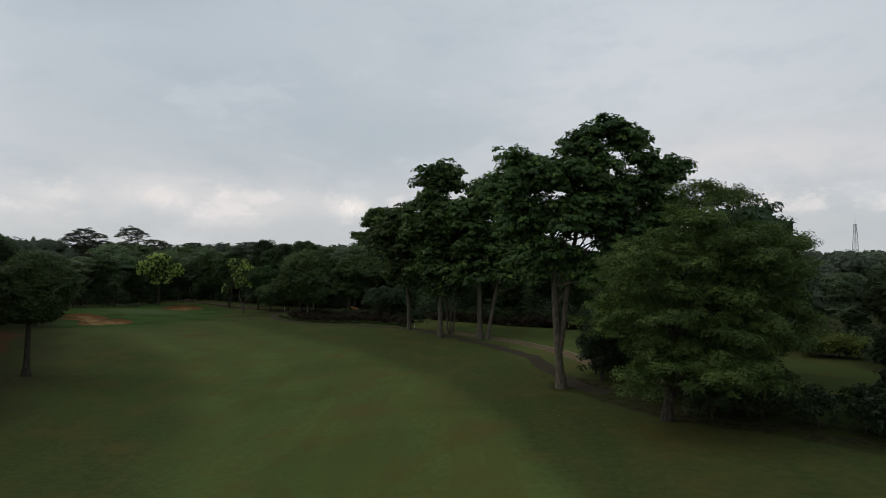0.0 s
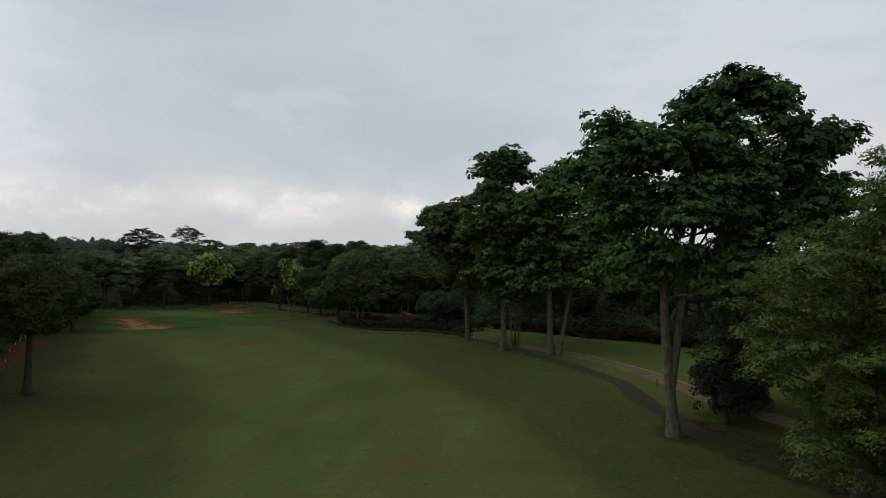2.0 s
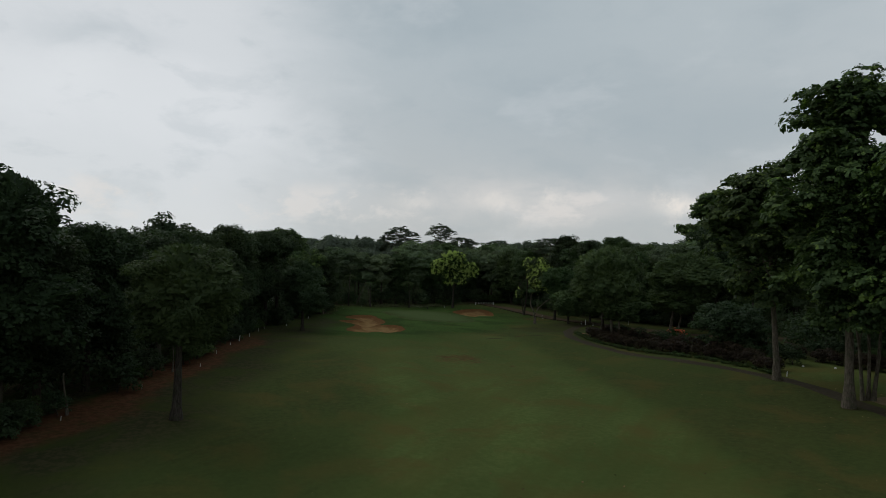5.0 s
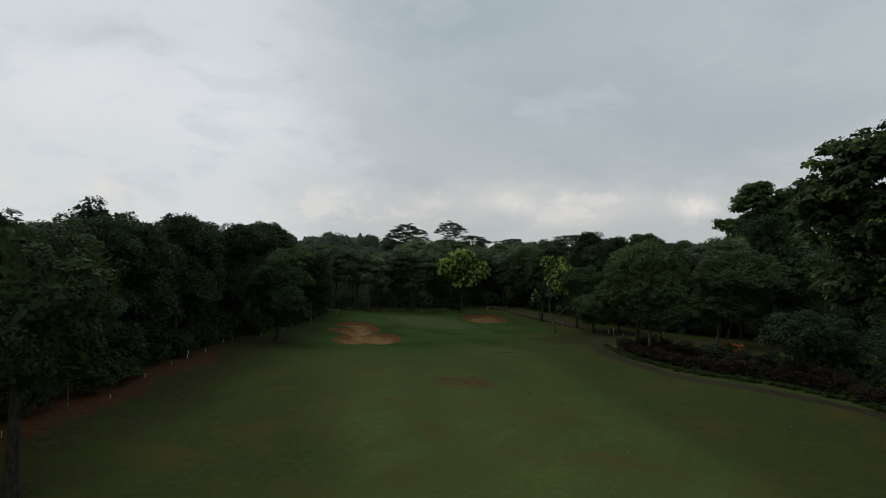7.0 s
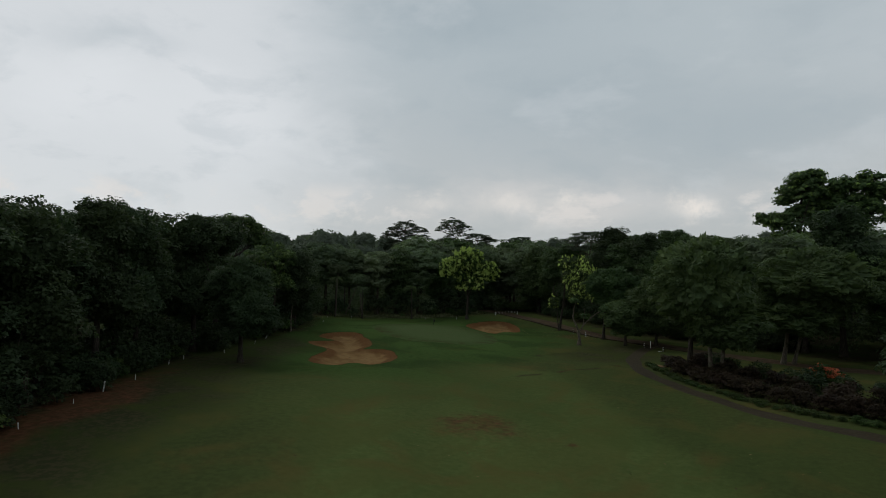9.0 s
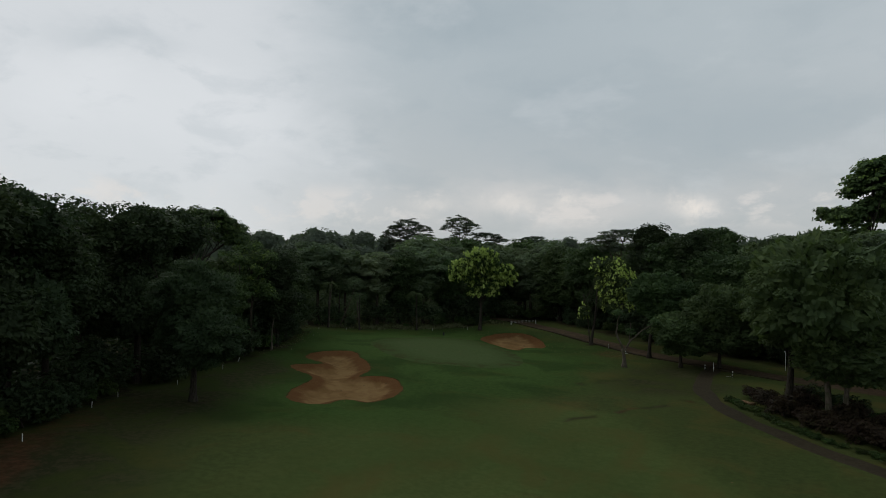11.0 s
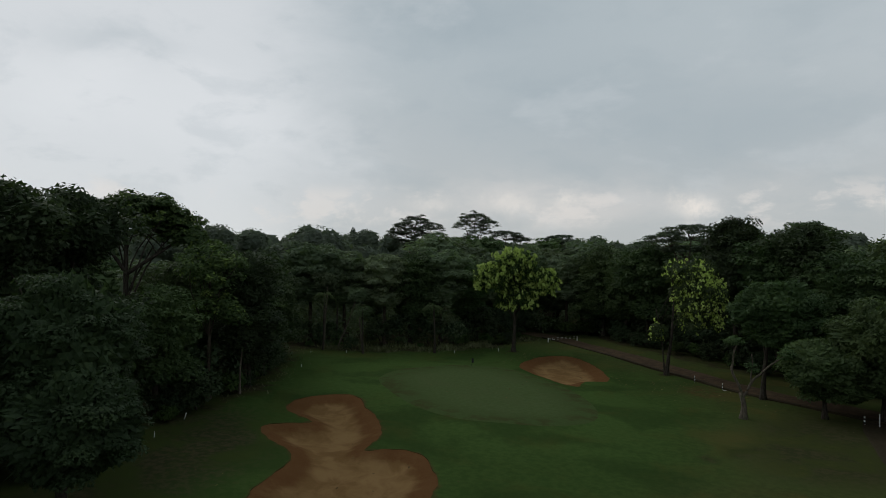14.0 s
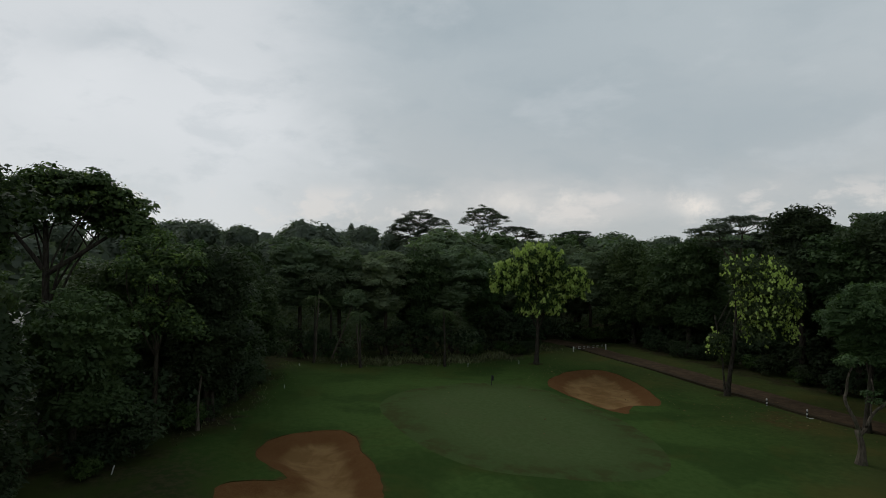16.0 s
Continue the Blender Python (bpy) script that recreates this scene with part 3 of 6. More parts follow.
        v[:, 2] -= 0.02 + 0.62 * soft(d, 0.0, 2.3)
        v[:, 2] += 0.03 * np.sin(v[:, 0] * 3.1) * np.sin(v[:, 1] * 2.7)
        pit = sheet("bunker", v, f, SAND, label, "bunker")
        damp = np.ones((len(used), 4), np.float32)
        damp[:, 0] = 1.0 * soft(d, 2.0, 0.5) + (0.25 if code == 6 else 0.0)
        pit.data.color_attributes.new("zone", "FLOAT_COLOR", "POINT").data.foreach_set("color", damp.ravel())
        seen = {}
        for t in f:
            for i, j in ((t[0], t[1]), (t[1], t[2]), (t[2], t[0])):
                key = (min(i, j), max(i, j))
                seen[key] = None if key in seen else (i, j)
        rim_v, rim_f = [], []
        for pair in seen.values():
            if pair:
                k = len(rim_v)
                for i in pair:
                    top = pz[used[i]]
                    rim_v += [(v[i, 0], v[i, 1], top + 0.004), (v[i, 0], v[i, 1], v[i, 2] - 0.05)]
                rim_f.append((k, k + 1, k + 3, k + 2))
        lip = sheet("lip", rim_v, rim_f, FRINGE_TURF, "ragged turf lip", "", False)
        del lip["kind"]
        lip.parent = pit
    return px, py


build_ground()


def edging(name, label, points, offset, width, height, mat, drop=0.06):
    """A low raised edge that follows a line at a sideways distance."""
    line = spline(points, False, 0.9)
    way = np.gradient(line, axis=0)
    way /= np.linalg.norm(way, axis=1)[:, None]
    side_way = np.stack([-way[:, 1], way[:, 0]], 1)
    verts, faces = [], []
    for i in range(len(line)):
        a, b = line[i] + side_way[i] * (offset - width / 2), line[i] + side_way[i] * (offset + width / 2)
        top = gz(*line[i]) + height + 0.02 * math.sin(i * 1.7)
        verts += [(*a, top - height - drop), (*a, top), (*b, top), (*b, top - height - drop)]
        if i:
            k = 4 * i
            faces += [(k - 4 + e, k - 3 + e, k + 1 + e, k + e) for e in range(3)]
    faces += [(0, 3, 2, 1), tuple(len(verts) - 4 + e for e in range(4))]
    return sheet(name, verts, faces, mat, label, "kerb", False)


edging("trim_1", "dark damp earth kerb along the dirt road", ROAD_LINE[1:8], -1.9, 0.4, 0.14, PATH_DARK)
edging("trim_2", "pale concrete kerb along the tan path", TAN_LINE[1:7], -0.95, 0.13, 0.10, PATH_KERB)


# ---- plants ----
def part(name, mesh, parent, label=""):
    ob = new(name, mesh)
    ob.parent = parent
    return tagged(ob, label)


def quads(name, v, mat):
    """A mesh of loose leaves out of an array of shape (n, corners, 3)."""
    n, k = v.shape[:2]
    mesh = bpy.data.meshes.new(name)
    mesh.vertices.add(k * n)
    mesh.vertices.foreach_set("co", np.ascontiguousarray(v, np.float32).ravel())
    mesh.loops.add(k * n)
    mesh.loops.foreach_set("vertex_index", np.arange(k * n, dtype=np.int32))
    mesh.polygons.add(n)
    mesh.polygons.foreach_set("loop_start", np.arange(0, k * n, k, dtype=np.int32))
    mesh.update(calc_edges=True)
    mesh.materials.append(mat)
    return mesh


def unit(v):
    return v / np.maximum(np.linalg.norm(v, axis=-1, keepdims=True), 1e-9)


def leaf_cloud(rng, centres, radii, per, size, aspect=0.55, droop=0.25, up=0.6, fill=0.55, corners=4, under=-0.6, messy=0.42, lining=0.0, lean=None):
    """Leaves round clumps: per leaves a clump of mean size, lying on its rounded outside down to the height under; lining adds a share of larger ones further in."""
    centres, radii = np.asarray(centres, float), np.asarray(radii, float)
    share = np.maximum(4, (per * radii[:, 0] * radii[:, 1] / np.mean(radii[:, 0] * radii[:, 1])).astype(int))
    who = np.repeat(np.arange(len(centres)), share)
    n = len(who)
    out = unit(rng.normal(size=(n, 3)))
    out[:, 2] = np.where(out[:, 2] < under, -out[:, 2], out[:, 2])
    inner = rng.random((n, 1)) < lining
    reach = np.where(inner, rng.uniform(0.45, 0.75, (n, 1)), fill + (1.08 - fill) * rng.random((n, 1)) ** 0.7)
    p = centres[who] + out * radii[who] * reach
    facing = out * 0.7 if lean is None else out * 0.35 + lean[who] * 0.85
    normal = unit(facing + np.array([0, 0, up]) + rng.normal(size=(n, 3)) * messy)
    along = rng.normal(size=(n, 3)) * 0.7 + out
    along = unit(along - normal * (along * normal).sum(1, keepdims=True))
    along = unit(along + np.array([0, 0, -droop]))
    across = unit(np.cross(normal, along))
    s = size * rng.uniform(0.6, 1.35, (n, 1)) * np.where(inner, 1.7, 1.0)
    fold = normal * s * 0.12
    if corners == 3:
        return np.stack([p - along * s * 0.5 + across * s * aspect * 0.35, p - along * s * 0.1 - across * s * aspect * 0.65, p + along * s * 0.62 + fold], 1)
    return np.stack([p - along * s * 0.5, p + across * s * aspect * 0.5 + along * s * 0.08 + fold, p + along * s * 0.5, p - across * s * aspect * 0.5 + along * s * 0.08 + fold], 1)


def clumps(rng, ellipsoids, size, spread=0.35, flat=0.6, ragged=0.0, low=1.75):
    """Clump centres and sizes that fill the outer part of ellipsoids (x, y, z, rx, ry, rz, count)."""
    c, r = [], []
    for x, y, z, rx, ry, rz, count in ellipsoids:
        k = np.arange(count) + 0.5
        tall = 1 - low * k / count
        turn = k * 2.39996 + rng.uniform(0, 6.28)
        ring = np.sqrt(np.maximum(0, 1 - tall ** 2))
        way = np.stack([ring * np.cos(turn), ring * np.sin(turn), tall], 1) + rng.normal(size=(count, 3)) * 0.16
        way /= np.maximum(1.0, np.linalg.norm(way, axis=1, keepdims=True))
        reach = rng.uniform(0.68 - ragged, 1.0 + 0.5 * ragged, (count, 1))
        reach = np.where(way[:, 2:] > 0.6, np.minimum(reach, 0.9), reach)
        reach[::5] *= 0.5
        c.append(np.array([x, y, z]) + way * reach * (np.array([rx, ry, rz]) - size * 0.3))
        s = size * rng.uniform(1 - spread, 1 + spread, (count, 1))
        r.append(s * np.array([1.0, 1.0, flat]))
    return np.concatenate(c), np.concatenate(r)


def ball(level):
    bm = bmesh.new()
    bmesh.ops.create_icosphere(bm, subdivisions=level, radius=1.0)
    v = np.array([tuple(p.co) for p in bm.verts])
    f = np.array([[p.index for p in q.verts] for q in bm.faces])
    bm.free()
    return v, f


BALLS = {k: ball(k) for k in (2, 3, 4, 5)}


def dense_leaves(rng, ellipsoids, level=3, share=0.8, lumps=0.16, spread=1.2):
    """The inner leaves of a crown, evenly laid over a lumpy round, each tilted its own way: triangles for rows of (x, y, z, rx, ry, rz)."""
    v, f = BALLS[level]
    out = []
    for x, y, z, rx, ry, rz, *_ in ellipsoids:
        way = rng.normal(size=(6, 3)) * (2.6 if level < 4 else 4.0)
        wave = np.sin(v @ way.T + rng.uniform(0, 6.28, 6)).sum(1) / 6
        reach = share * (1 + lumps * wave * 2.0 + rng.normal(size=len(v)) * lumps * 0.3)
        t = (v * reach[:, None] * np.array([rx, ry, rz]))[f]
        mid = t.mean(1, keepdims=True)
        size = np.linalg.norm(t[:, 0] - t[:, 1], axis=1)[:, None, None]
        t = mid + (t - mid) * spread * rng.uniform(0.75, 1.25, (len(f), 1, 1)) + unit(mid) * rng.normal(size=(len(f), 3, 1)) * size * 0.34
        out.append(np.array([x, y, z]) + t)
    return np.concatenate(out)


def tufts_on(rng, c, r, tuft, count, flat=0.7):
    """Small tufts over the upper outside of larger clumps."""
    mean = np.mean(r[:, 0] ** 2)
    rows = [(*p, *q, max(3, int(count * q[0] ** 2 / mean))) for p, q in zip(c, r)]
    tc, tr = clumps(rng, rows, tuft, 0.4, flat, 0.05, 1.35)
    return tc, tr, unit(tc - np.repeat(c, [row[6] for row in rows], axis=0))


def tubes(name, lines, mat, sides=7):
    """Round tapering limbs: lines of (points, radii)."""
    v, f = [], []
    for pts, rad in lines:
        pts = np.asarray(pts, float)
        way = unit(np.gradient(pts, axis=0))
        side_way = unit(np.cross(way, np.array([0.31, 0.17, 0.02]) + np.where(np.abs(way[:, 2:3]) > 0.9, 0, 0.6) * np.array([0, 0, 1.0])))
        top = np.cross(way, side_way)
        start = len(v)
        for i in range(len(pts)):
            for j in range(sides):
                a = 2 * math.pi * j / sides
                v.append(pts[i] + rad[i] * (math.cos(a) * side_way[i] + math.sin(a) * top[i]))
        for i in range(len(pts) - 1):
            for j in range(sides):
                a, b = start + i * sides + j, start + i * sides + (j + 1) % sides
                f.append((a, b, b + sides, a + sides))
        f.append(tuple(start + (len(pts) - 1) * sides + j for j in range(sides)))
    mesh = bpy.data.meshes.new(name)
    mesh.from_pydata([tuple(p) for p in v], [], f)
    mesh.polygons.foreach_set("use_smooth", [True] * len(mesh.polygons))
    mesh.materials.append(mat)
    mesh.update()
    return mesh


def limb(rng, a, b, r0, r1, sag=0.12, k=6):
    a, b = np.asarray(a, float), np.asarray(b, float)
    u = np.linspace(0, 1, k)[:, None]
    bend = rng.normal(size=3) * np.linalg.norm(b - a) * 0.07
    pts = a + (b - a) * u + (np.array([0, 0, sag * np.linalg.norm(b - a)]) + bend) * np.sin(np.pi * u)
    return pts, r0 + (r1 - r0) * u[:, 0] ** 0.8


def trunk_line(rng, top, r0, r1, base=(0, 0), k=9, wander=0.15, foot=-0.25):
    u = np.linspace(0, 1, k)
    pts = np.zeros((k, 3))
    pts[:, 0] = base[0] + (top[0] - base[0]) * u + wander * np.sin(u * 5 + rng.uniform(0, 6)) * u
    pts[:, 1] = base[1] + (top[1] - base[1]) * u + wander * np.sin(u * 4 + rng.uniform(0, 6)) * u
    pts[:, 2] = foot + (top[2] - foot) * u
    rad = r0 + (r1 - r0) * u
    rad = rad * (1 + 0.6 * np.exp(-np.maximum(pts[:, 2], 0) / 0.4))
    return pts, rad


def tree(name, label, seed, crown, size, per, leaf, mat, bark, trunks, group="", aspect=0.55, droop=0.25, limbs=12, up=0.6, core=0.12, fill=0.5, corners=3, flat=0.6, split=1.0, ragged=0.0, low=1.75, tuft=0.0, tufts=12, under=-0.6, messy=0.42, lining=0.0, dense=0, share=0.64):
    """A tree round its base at the origin: trunks are (base x, base y, top x, y, z, r0, r1) and, for a fork, the height where it leaves; limbs run from them to the clumps of the crown."""
    rng = np.random.default_rng(seed)
    root = tagged(new(name), label, "tree", group)
    crown = [(*e[:6], int(e[6] * split)) for e in crown]
    c, r = clumps(rng, crown, size / split ** 0.45, 0.35 if split == 1.0 else 0.5, flat, ragged, low)
    tc, tr, lean = tufts_on(rng, c, r, tuft, tufts) if tuft else (c, r, None)
    v = leaf_cloud(rng, tc, tr, per if tuft else per / split, leaf, aspect, droop, up, fill, corners, under, messy, lining, lean)
    if core:
        inner = np.array([[e[0], e[1], e[2] - 0.1 * e[5]] for e in crown]), np.array([[e[3] * 0.82, e[4] * 0.82, e[5] * 0.8] for e in crown])
        v = np.concatenate([v, leaf_cloud(rng, inner[0], inner[1], int(core * len(v) / len(crown)), leaf * 1.3, 0.6, droop, up, 0.3, corners)])
    if dense:
        v = np.concatenate([v, dense_leaves(rng, crown, dense, share)])
    part("crown", quads("crown", v, mat), root)
    for i, (bx, by, tx, ty, tz, r0, r1, *foot) in enumerate(trunks):
        lines = [trunk_line(rng, (tx, ty, tz), r0, r1, (bx, by), foot=foot[0] if foot else -0.25)]
        mine = [k for k in range(len(c)) if k % len(trunks) == i]
        rng.shuffle(mine)
        for k in mine[:max(2, limbs // len(trunks)) if limbs else 0]:
            at = rng.uniform(0.55, 1.0)
            j = int(at * 8)
            start = lines[0][0][j]
            rr = lines[0][1][j] * 0.42
            lines.append(limb(rng, start, c[k], rr, 0.03, 0.1))
        part("trunk", tubes("trunk", lines, bark), root)
    return root


def stand(ob, x, y, turn=0.0, scale=1.0, sink=0.0, tall=None):
    ob.matrix_basis = pose(x, y, gz(x, y) - sink, 0, 0, turn) @ Matrix.Diagonal((scale, scale, tall or scale, 1))
    return ob


def again(ob, x, y, turn=0.0, scale=1.0, sink=0.0, tall=None):
    twin = copy_thing(ob, Matrix.Identity(4))
    return stand(twin, x, y, turn, scale, sink, tall)


# tall trees between the fairway and the cart path
TALL = "tall broadleaf tree with dense dark clumped foliage and pale trunk"
BROAD = dict(group="tall trees by the path", ragged=0.16, core=0.0, flat=0.8, split=1.3, under=-0.3, fill=0.55, corners=4, aspect=0.72, lining=0.25, messy=0.34)
stand(tree("broadleaf_tree", "very tall forked broadleaf tree with ragged dark crown over the path", 11,
           [(3.6, 0.5, 20.4, 1.9, 2.2, 1.5, 11), (1.6, 0.4, 19.2, 1.8, 2.0, 1.6, 10), (2.4, 0.4, 17.2, 2.4, 2.6, 1.9, 16), (5.5, 0.5, 19.6, 1.5, 1.9, 1.2, 8), (6.4, 0.6, 18.0, 1.2, 1.6, 1.1, 6), (8.3, 0.8, 17.0, 1.7, 2.0, 1.6, 10), (6.8, 0.6, 15.2, 2.3, 2.4, 1.9, 14), (-2.6, -0.2, 17.2, 2.2, 2.4, 1.8, 14), (-4.2, -0.4, 15.6, 1.6, 2.0, 1.5, 9), (-0.4, -0.6, 16.2, 2.4, 2.8, 2.0, 16), (3.6, 0.2, 15.0, 2.8, 3.0, 2.0, 20), (-3.2, 0.5, 13.0, 2.6, 3.0, 2.4, 20), (0.6, -0.6, 13.2, 3.2, 3.4, 2.4, 24), (4.4, 0.6, 12.4, 3.4, 3.6, 2.6, 26), (7.0, 0.0, 12.4, 2.6, 3.0, 2.2, 16), (-1.0, 0.2, 10.0, 3.4, 3.2, 2.2, 20), (3.6, 0.2, 9.4, 4.0, 3.6, 2.2, 24), (6.8, 0.0, 9.4, 2.8, 3.0, 2.0, 14), (8.8, 0.6, 13.8, 2.0, 2.4, 1.9, 12), (9.0, 0.3, 11.0, 2.2, 2.6, 1.9, 12)],
           1.3, 22, 0.25, LEAF_TALL, BARK_PALE, [(0, 0, -0.9, 0.2, 13.0, 0.36, 0.16), (-0.15, 0.05, 1.9, 0.3, 17.0, 0.25, 0.12, 2.9)], limbs=22, tuft=0.42, tufts=15, **BROAD), 9.4, 48)
stand(tree("broadleaf_tree", TALL, 12, [(-1.4, 0, 17.4, 3.8, 3.6, 3.2, 32), (-3.4, 0, 14.8, 2.6, 2.8, 2.6, 18), (-0.8, 0, 13.0, 4.2, 4.2, 3.8, 44), (2.4, 0.5, 13.8, 3.8, 3.8, 4.4, 34), (-1.0, 1, 8.4, 4.0, 3.8, 2.8, 28)],
           1.5, 19, 0.33, LEAF_TALL, BARK_PALE, [(0, 0, -0.6, 0, 15.0, 0.30, 0.12)], limbs=20, tuft=0.5, tufts=13, **BROAD), -5.4, 97)
stand(tree("broadleaf_tree", TALL, 13, [(0.2, 0, 22.6, 3.8, 3.6, 2.8, 30), (-0.6, 0, 19.0, 4.4, 4.2, 3.0, 34), (-0.8, 0, 15.6, 5.4, 4.8, 4.0, 48), (0.2, 0, 10.8, 5.4, 4.8, 4.0, 46), (1.5, 0, 7.2, 4.0, 3.6, 2.4, 20)],
           1.5, 19, 0.33, LEAF_TALL, BARK_PALE, [(0, 0, 0.2, 0, 17.0, 0.36, 0.14)], limbs=22, tuft=0.5, tufts=13, **BROAD), -0.4, 88)
stand(tree("broadleaf_tree", "slender many-stemmed broadleaf tree with thin trunks", 14, [(0.8, 0.5, 12.9, 4.8, 4.2, 5.4, 50), (1.0, 0, 7.4, 4.2, 3.8, 3.2, 22)],
           1.5, 19, 0.33, LEAF_TALL, BARK_PALE, [(-0.35, 0, -1.0, 0, 9.0, 0.15, 0.08), (0.0, 0.2, 0.1, 0.3, 9.6, 0.14, 0.08), (0.3, 0.1, 1.3, 0.4, 10.0, 0.16, 0.08)], limbs=12, tuft=0.5, tufts=14, **BROAD), 1.1, 91)
stand(tree("broadleaf_tree", "tall broadleaf tree with two trunks, one dark and one pale", 15, [(1.6, 0, 19.4, 4.4, 4.2, 3.8, 40), (-2.4, 0.4, 16.4, 4.0, 4.0, 3.8, 38), (4.4, 0, 14.6, 4.4, 4.0, 4.4, 40), (0.8, 0, 13.0, 5.0, 4.6, 3.6, 40), (0.8, 0, 9.2, 6.0, 5.0, 3.2, 40)],
           1.5, 19, 0.33, LEAF_TALL, BARK_PALE, [(-0.5, 0.6, -0.9, 0.5, 14.0, 0.42, 0.16), (0.4, 0, 2.6, 0, 13.0, 0.30, 0.12)], limbs=24, tuft=0.5, tufts=13, **BROAD), 5.7, 84)

# light green feathery tree and its thicket
stand(tree("feathery_tree", "spreading green tree with fine feathery foliage down to the ground", 21,
           [(-2.6, -0.6, 6.4, 4.0, 4.4, 3.2, 26), (-1.0, -0.8, 9.2, 4.0, 4.2, 2.6, 24), (1.6, -1.0, 11.2, 3.6, 3.6, 2.4, 22), (2.8, -0.8, 13.6, 2.4, 2.6, 1.7, 14), (4.8, -0.4, 10.0, 3.6, 3.8, 3.2, 26), (6.6, 0.4, 9.4, 3.0, 3.2, 3.0, 22), (7.2, 0.6, 6.2, 2.6, 3.0, 3.0, 20), (0.4, -2.0, 3.8, 4.6, 3.8, 2.2, 26), (2.6, -1.6, 6.6, 4.6, 4.0, 3.0, 30), (4.6, -0.6, 3.6, 3.4, 3.0, 2.2, 16)],
           1.25, 46, 0.14, LEAF_FEATHER, BARK_DARK, [(0, 0, 0.4, -0.3, 8.5, 0.32, 0.16), (0.1, 0, 4.2, 0.2, 9.0, 0.2, 0.08, 1.0)], aspect=0.5, limbs=26, up=0.9, core=0.0, flat=0.55, ragged=0.16, split=1.35, tuft=0.42, tufts=16, under=-0.5, fill=0.4, messy=0.5, corners=3, lining=0.2), 14.0, 38.0)
dark_back = tree("broadleaf_tree", "dark dense broadleaf tree behind the feathery tree", 22, [(0, 0, 10.6, 5.4, 5.2, 4.8, 44), (1.0, 0, 6.6, 5.4, 5.0, 3.8, 36), (0.5, 0, 3.4, 4.6, 4.6, 2.6, 22)],
                 1.2, 22, 0.26, LEAF_WALL, BARK_DARK, [(0, 0, 0, 0, 9.0, 0.4, 0.16)], limbs=12, flat=0.7, tuft=0.5, tufts=9, under=-0.3, lining=0.12, core=0.0, ragged=0.1, dense=4)
stand(dark_back, 24.0, 48.5, 40, 1.0)
again(dark_back, 16.4, 55, 170, 0.62)
stand(tree("low_tree", "dense dark bushy tree beside the cart path", 23, [(0, 0, 3.4, 1.7, 1.8, 2.6, 34), (0.4, 0, 1.6, 1.8, 1.8, 1.4, 14)], 0.6, 300, 0.22, LEAF_WALL, BARK_DARK, [(0, 0, 0, 0, 3.6, 0.14, 0.05)], limbs=6, flat=0.85), 13.2, 50.5)
again(dark_back, 28.6, 36.5, 250, 0.66, 0.0, 0.74)

# solitary trees on the fairway's other side
DOME = "round-crowned dense dark green tree on a slim trunk"
dome = tree("round_tree", DOME, 31, [(0.6, 0.3, 8.7, 4.1, 4.0, 3.5, 110), (0.2, 0.2, 6.6, 3.4, 3.4, 1.8, 36)], 0.72, 360, 0.14, LEAF_DOME, BARK_DARK,
            [(0, 0, 0.3, 0.1, 8.5, 0.33, 0.12)], aspect=0.8, limbs=16, core=0.0, dense=5, share=0.78)
stand(dome, -40.3, 58.7)
small = tree("round_tree", "small round-crowned dark green tree at the rough's edge", 32, [(-0.2, 0, 7.3, 3.2, 3.2, 3.4, 90), (2.4, -0.8, 4.9, 2.6, 2.4, 2.4, 44), (-1.0, 0.6, 4.6, 3.0, 2.6, 1.8, 40)], 0.62, 380, 0.12, LEAF_WALL, BARK_DARK,
             [(0, 0, -0.2, 0, 6.0, 0.26, 0.1)], aspect=0.8, limbs=16, core=0.0, dense=5, share=0.78)
stand(small, -66.5, 99.0)

# the forest's templates
WALL = "tall forest tree with dark clumped foliage down to the undergrowth"
wall_a = tree("forest_tree", WALL, 41, [(0, 0, 12.0, 4.2, 4.0, 4.2, 34), (0.8, 0.4, 7.2, 4.2, 4.2, 3.6, 26), (-1.0, 0, 3.8, 3.2, 3.2, 2.0, 10)], 1.15, 165, 0.26, LEAF_WALL, BARK_MID, [(0, 0, 0.2, 0, 12.0, 0.35, 0.1)], "forest trees", aspect=0.95, under=-0.35, limbs=14, flat=0.8, split=1.4, ragged=0.1, core=0.0, dense=5)
wall_b = tree("forest_tree", WALL, 42, [(0.6, 0, 13.2, 3.2, 3.4, 3.0, 20), (-1.4, 0.4, 9.6, 3.6, 3.6, 4.0, 28), (1.4, -0.6, 7.0, 3.6, 3.6, 3.6, 22)], 1.05, 165, 0.26, LEAF_WALL, BARK_DARK, [(0, 0, 0.5, 0, 13.0, 0.33, 0.1)], "forest trees", aspect=0.95, under=-0.35, limbs=14, flat=0.8, split=1.4, ragged=0.1, core=0.0, dense=5)
wall_c = tree("forest_tree", "tall thin-stemmed forest tree with loose dark crown", 43, [(0, 0, 12.6, 3.4, 3.2, 3.2, 22), (0.6, -0.5, 9.0, 2.8, 2.8, 2.6, 16)], 1.0, 240, 0.26, LEAF_TALL, BARK_MID, [(0, 0, 0.2, 0.3, 12.4, 0.24, 0.08)], "forest trees", aspect=0.95, under=-0.35, limbs=16, flat=0.8, split=1.4, ragged=0.1, core=0.05)
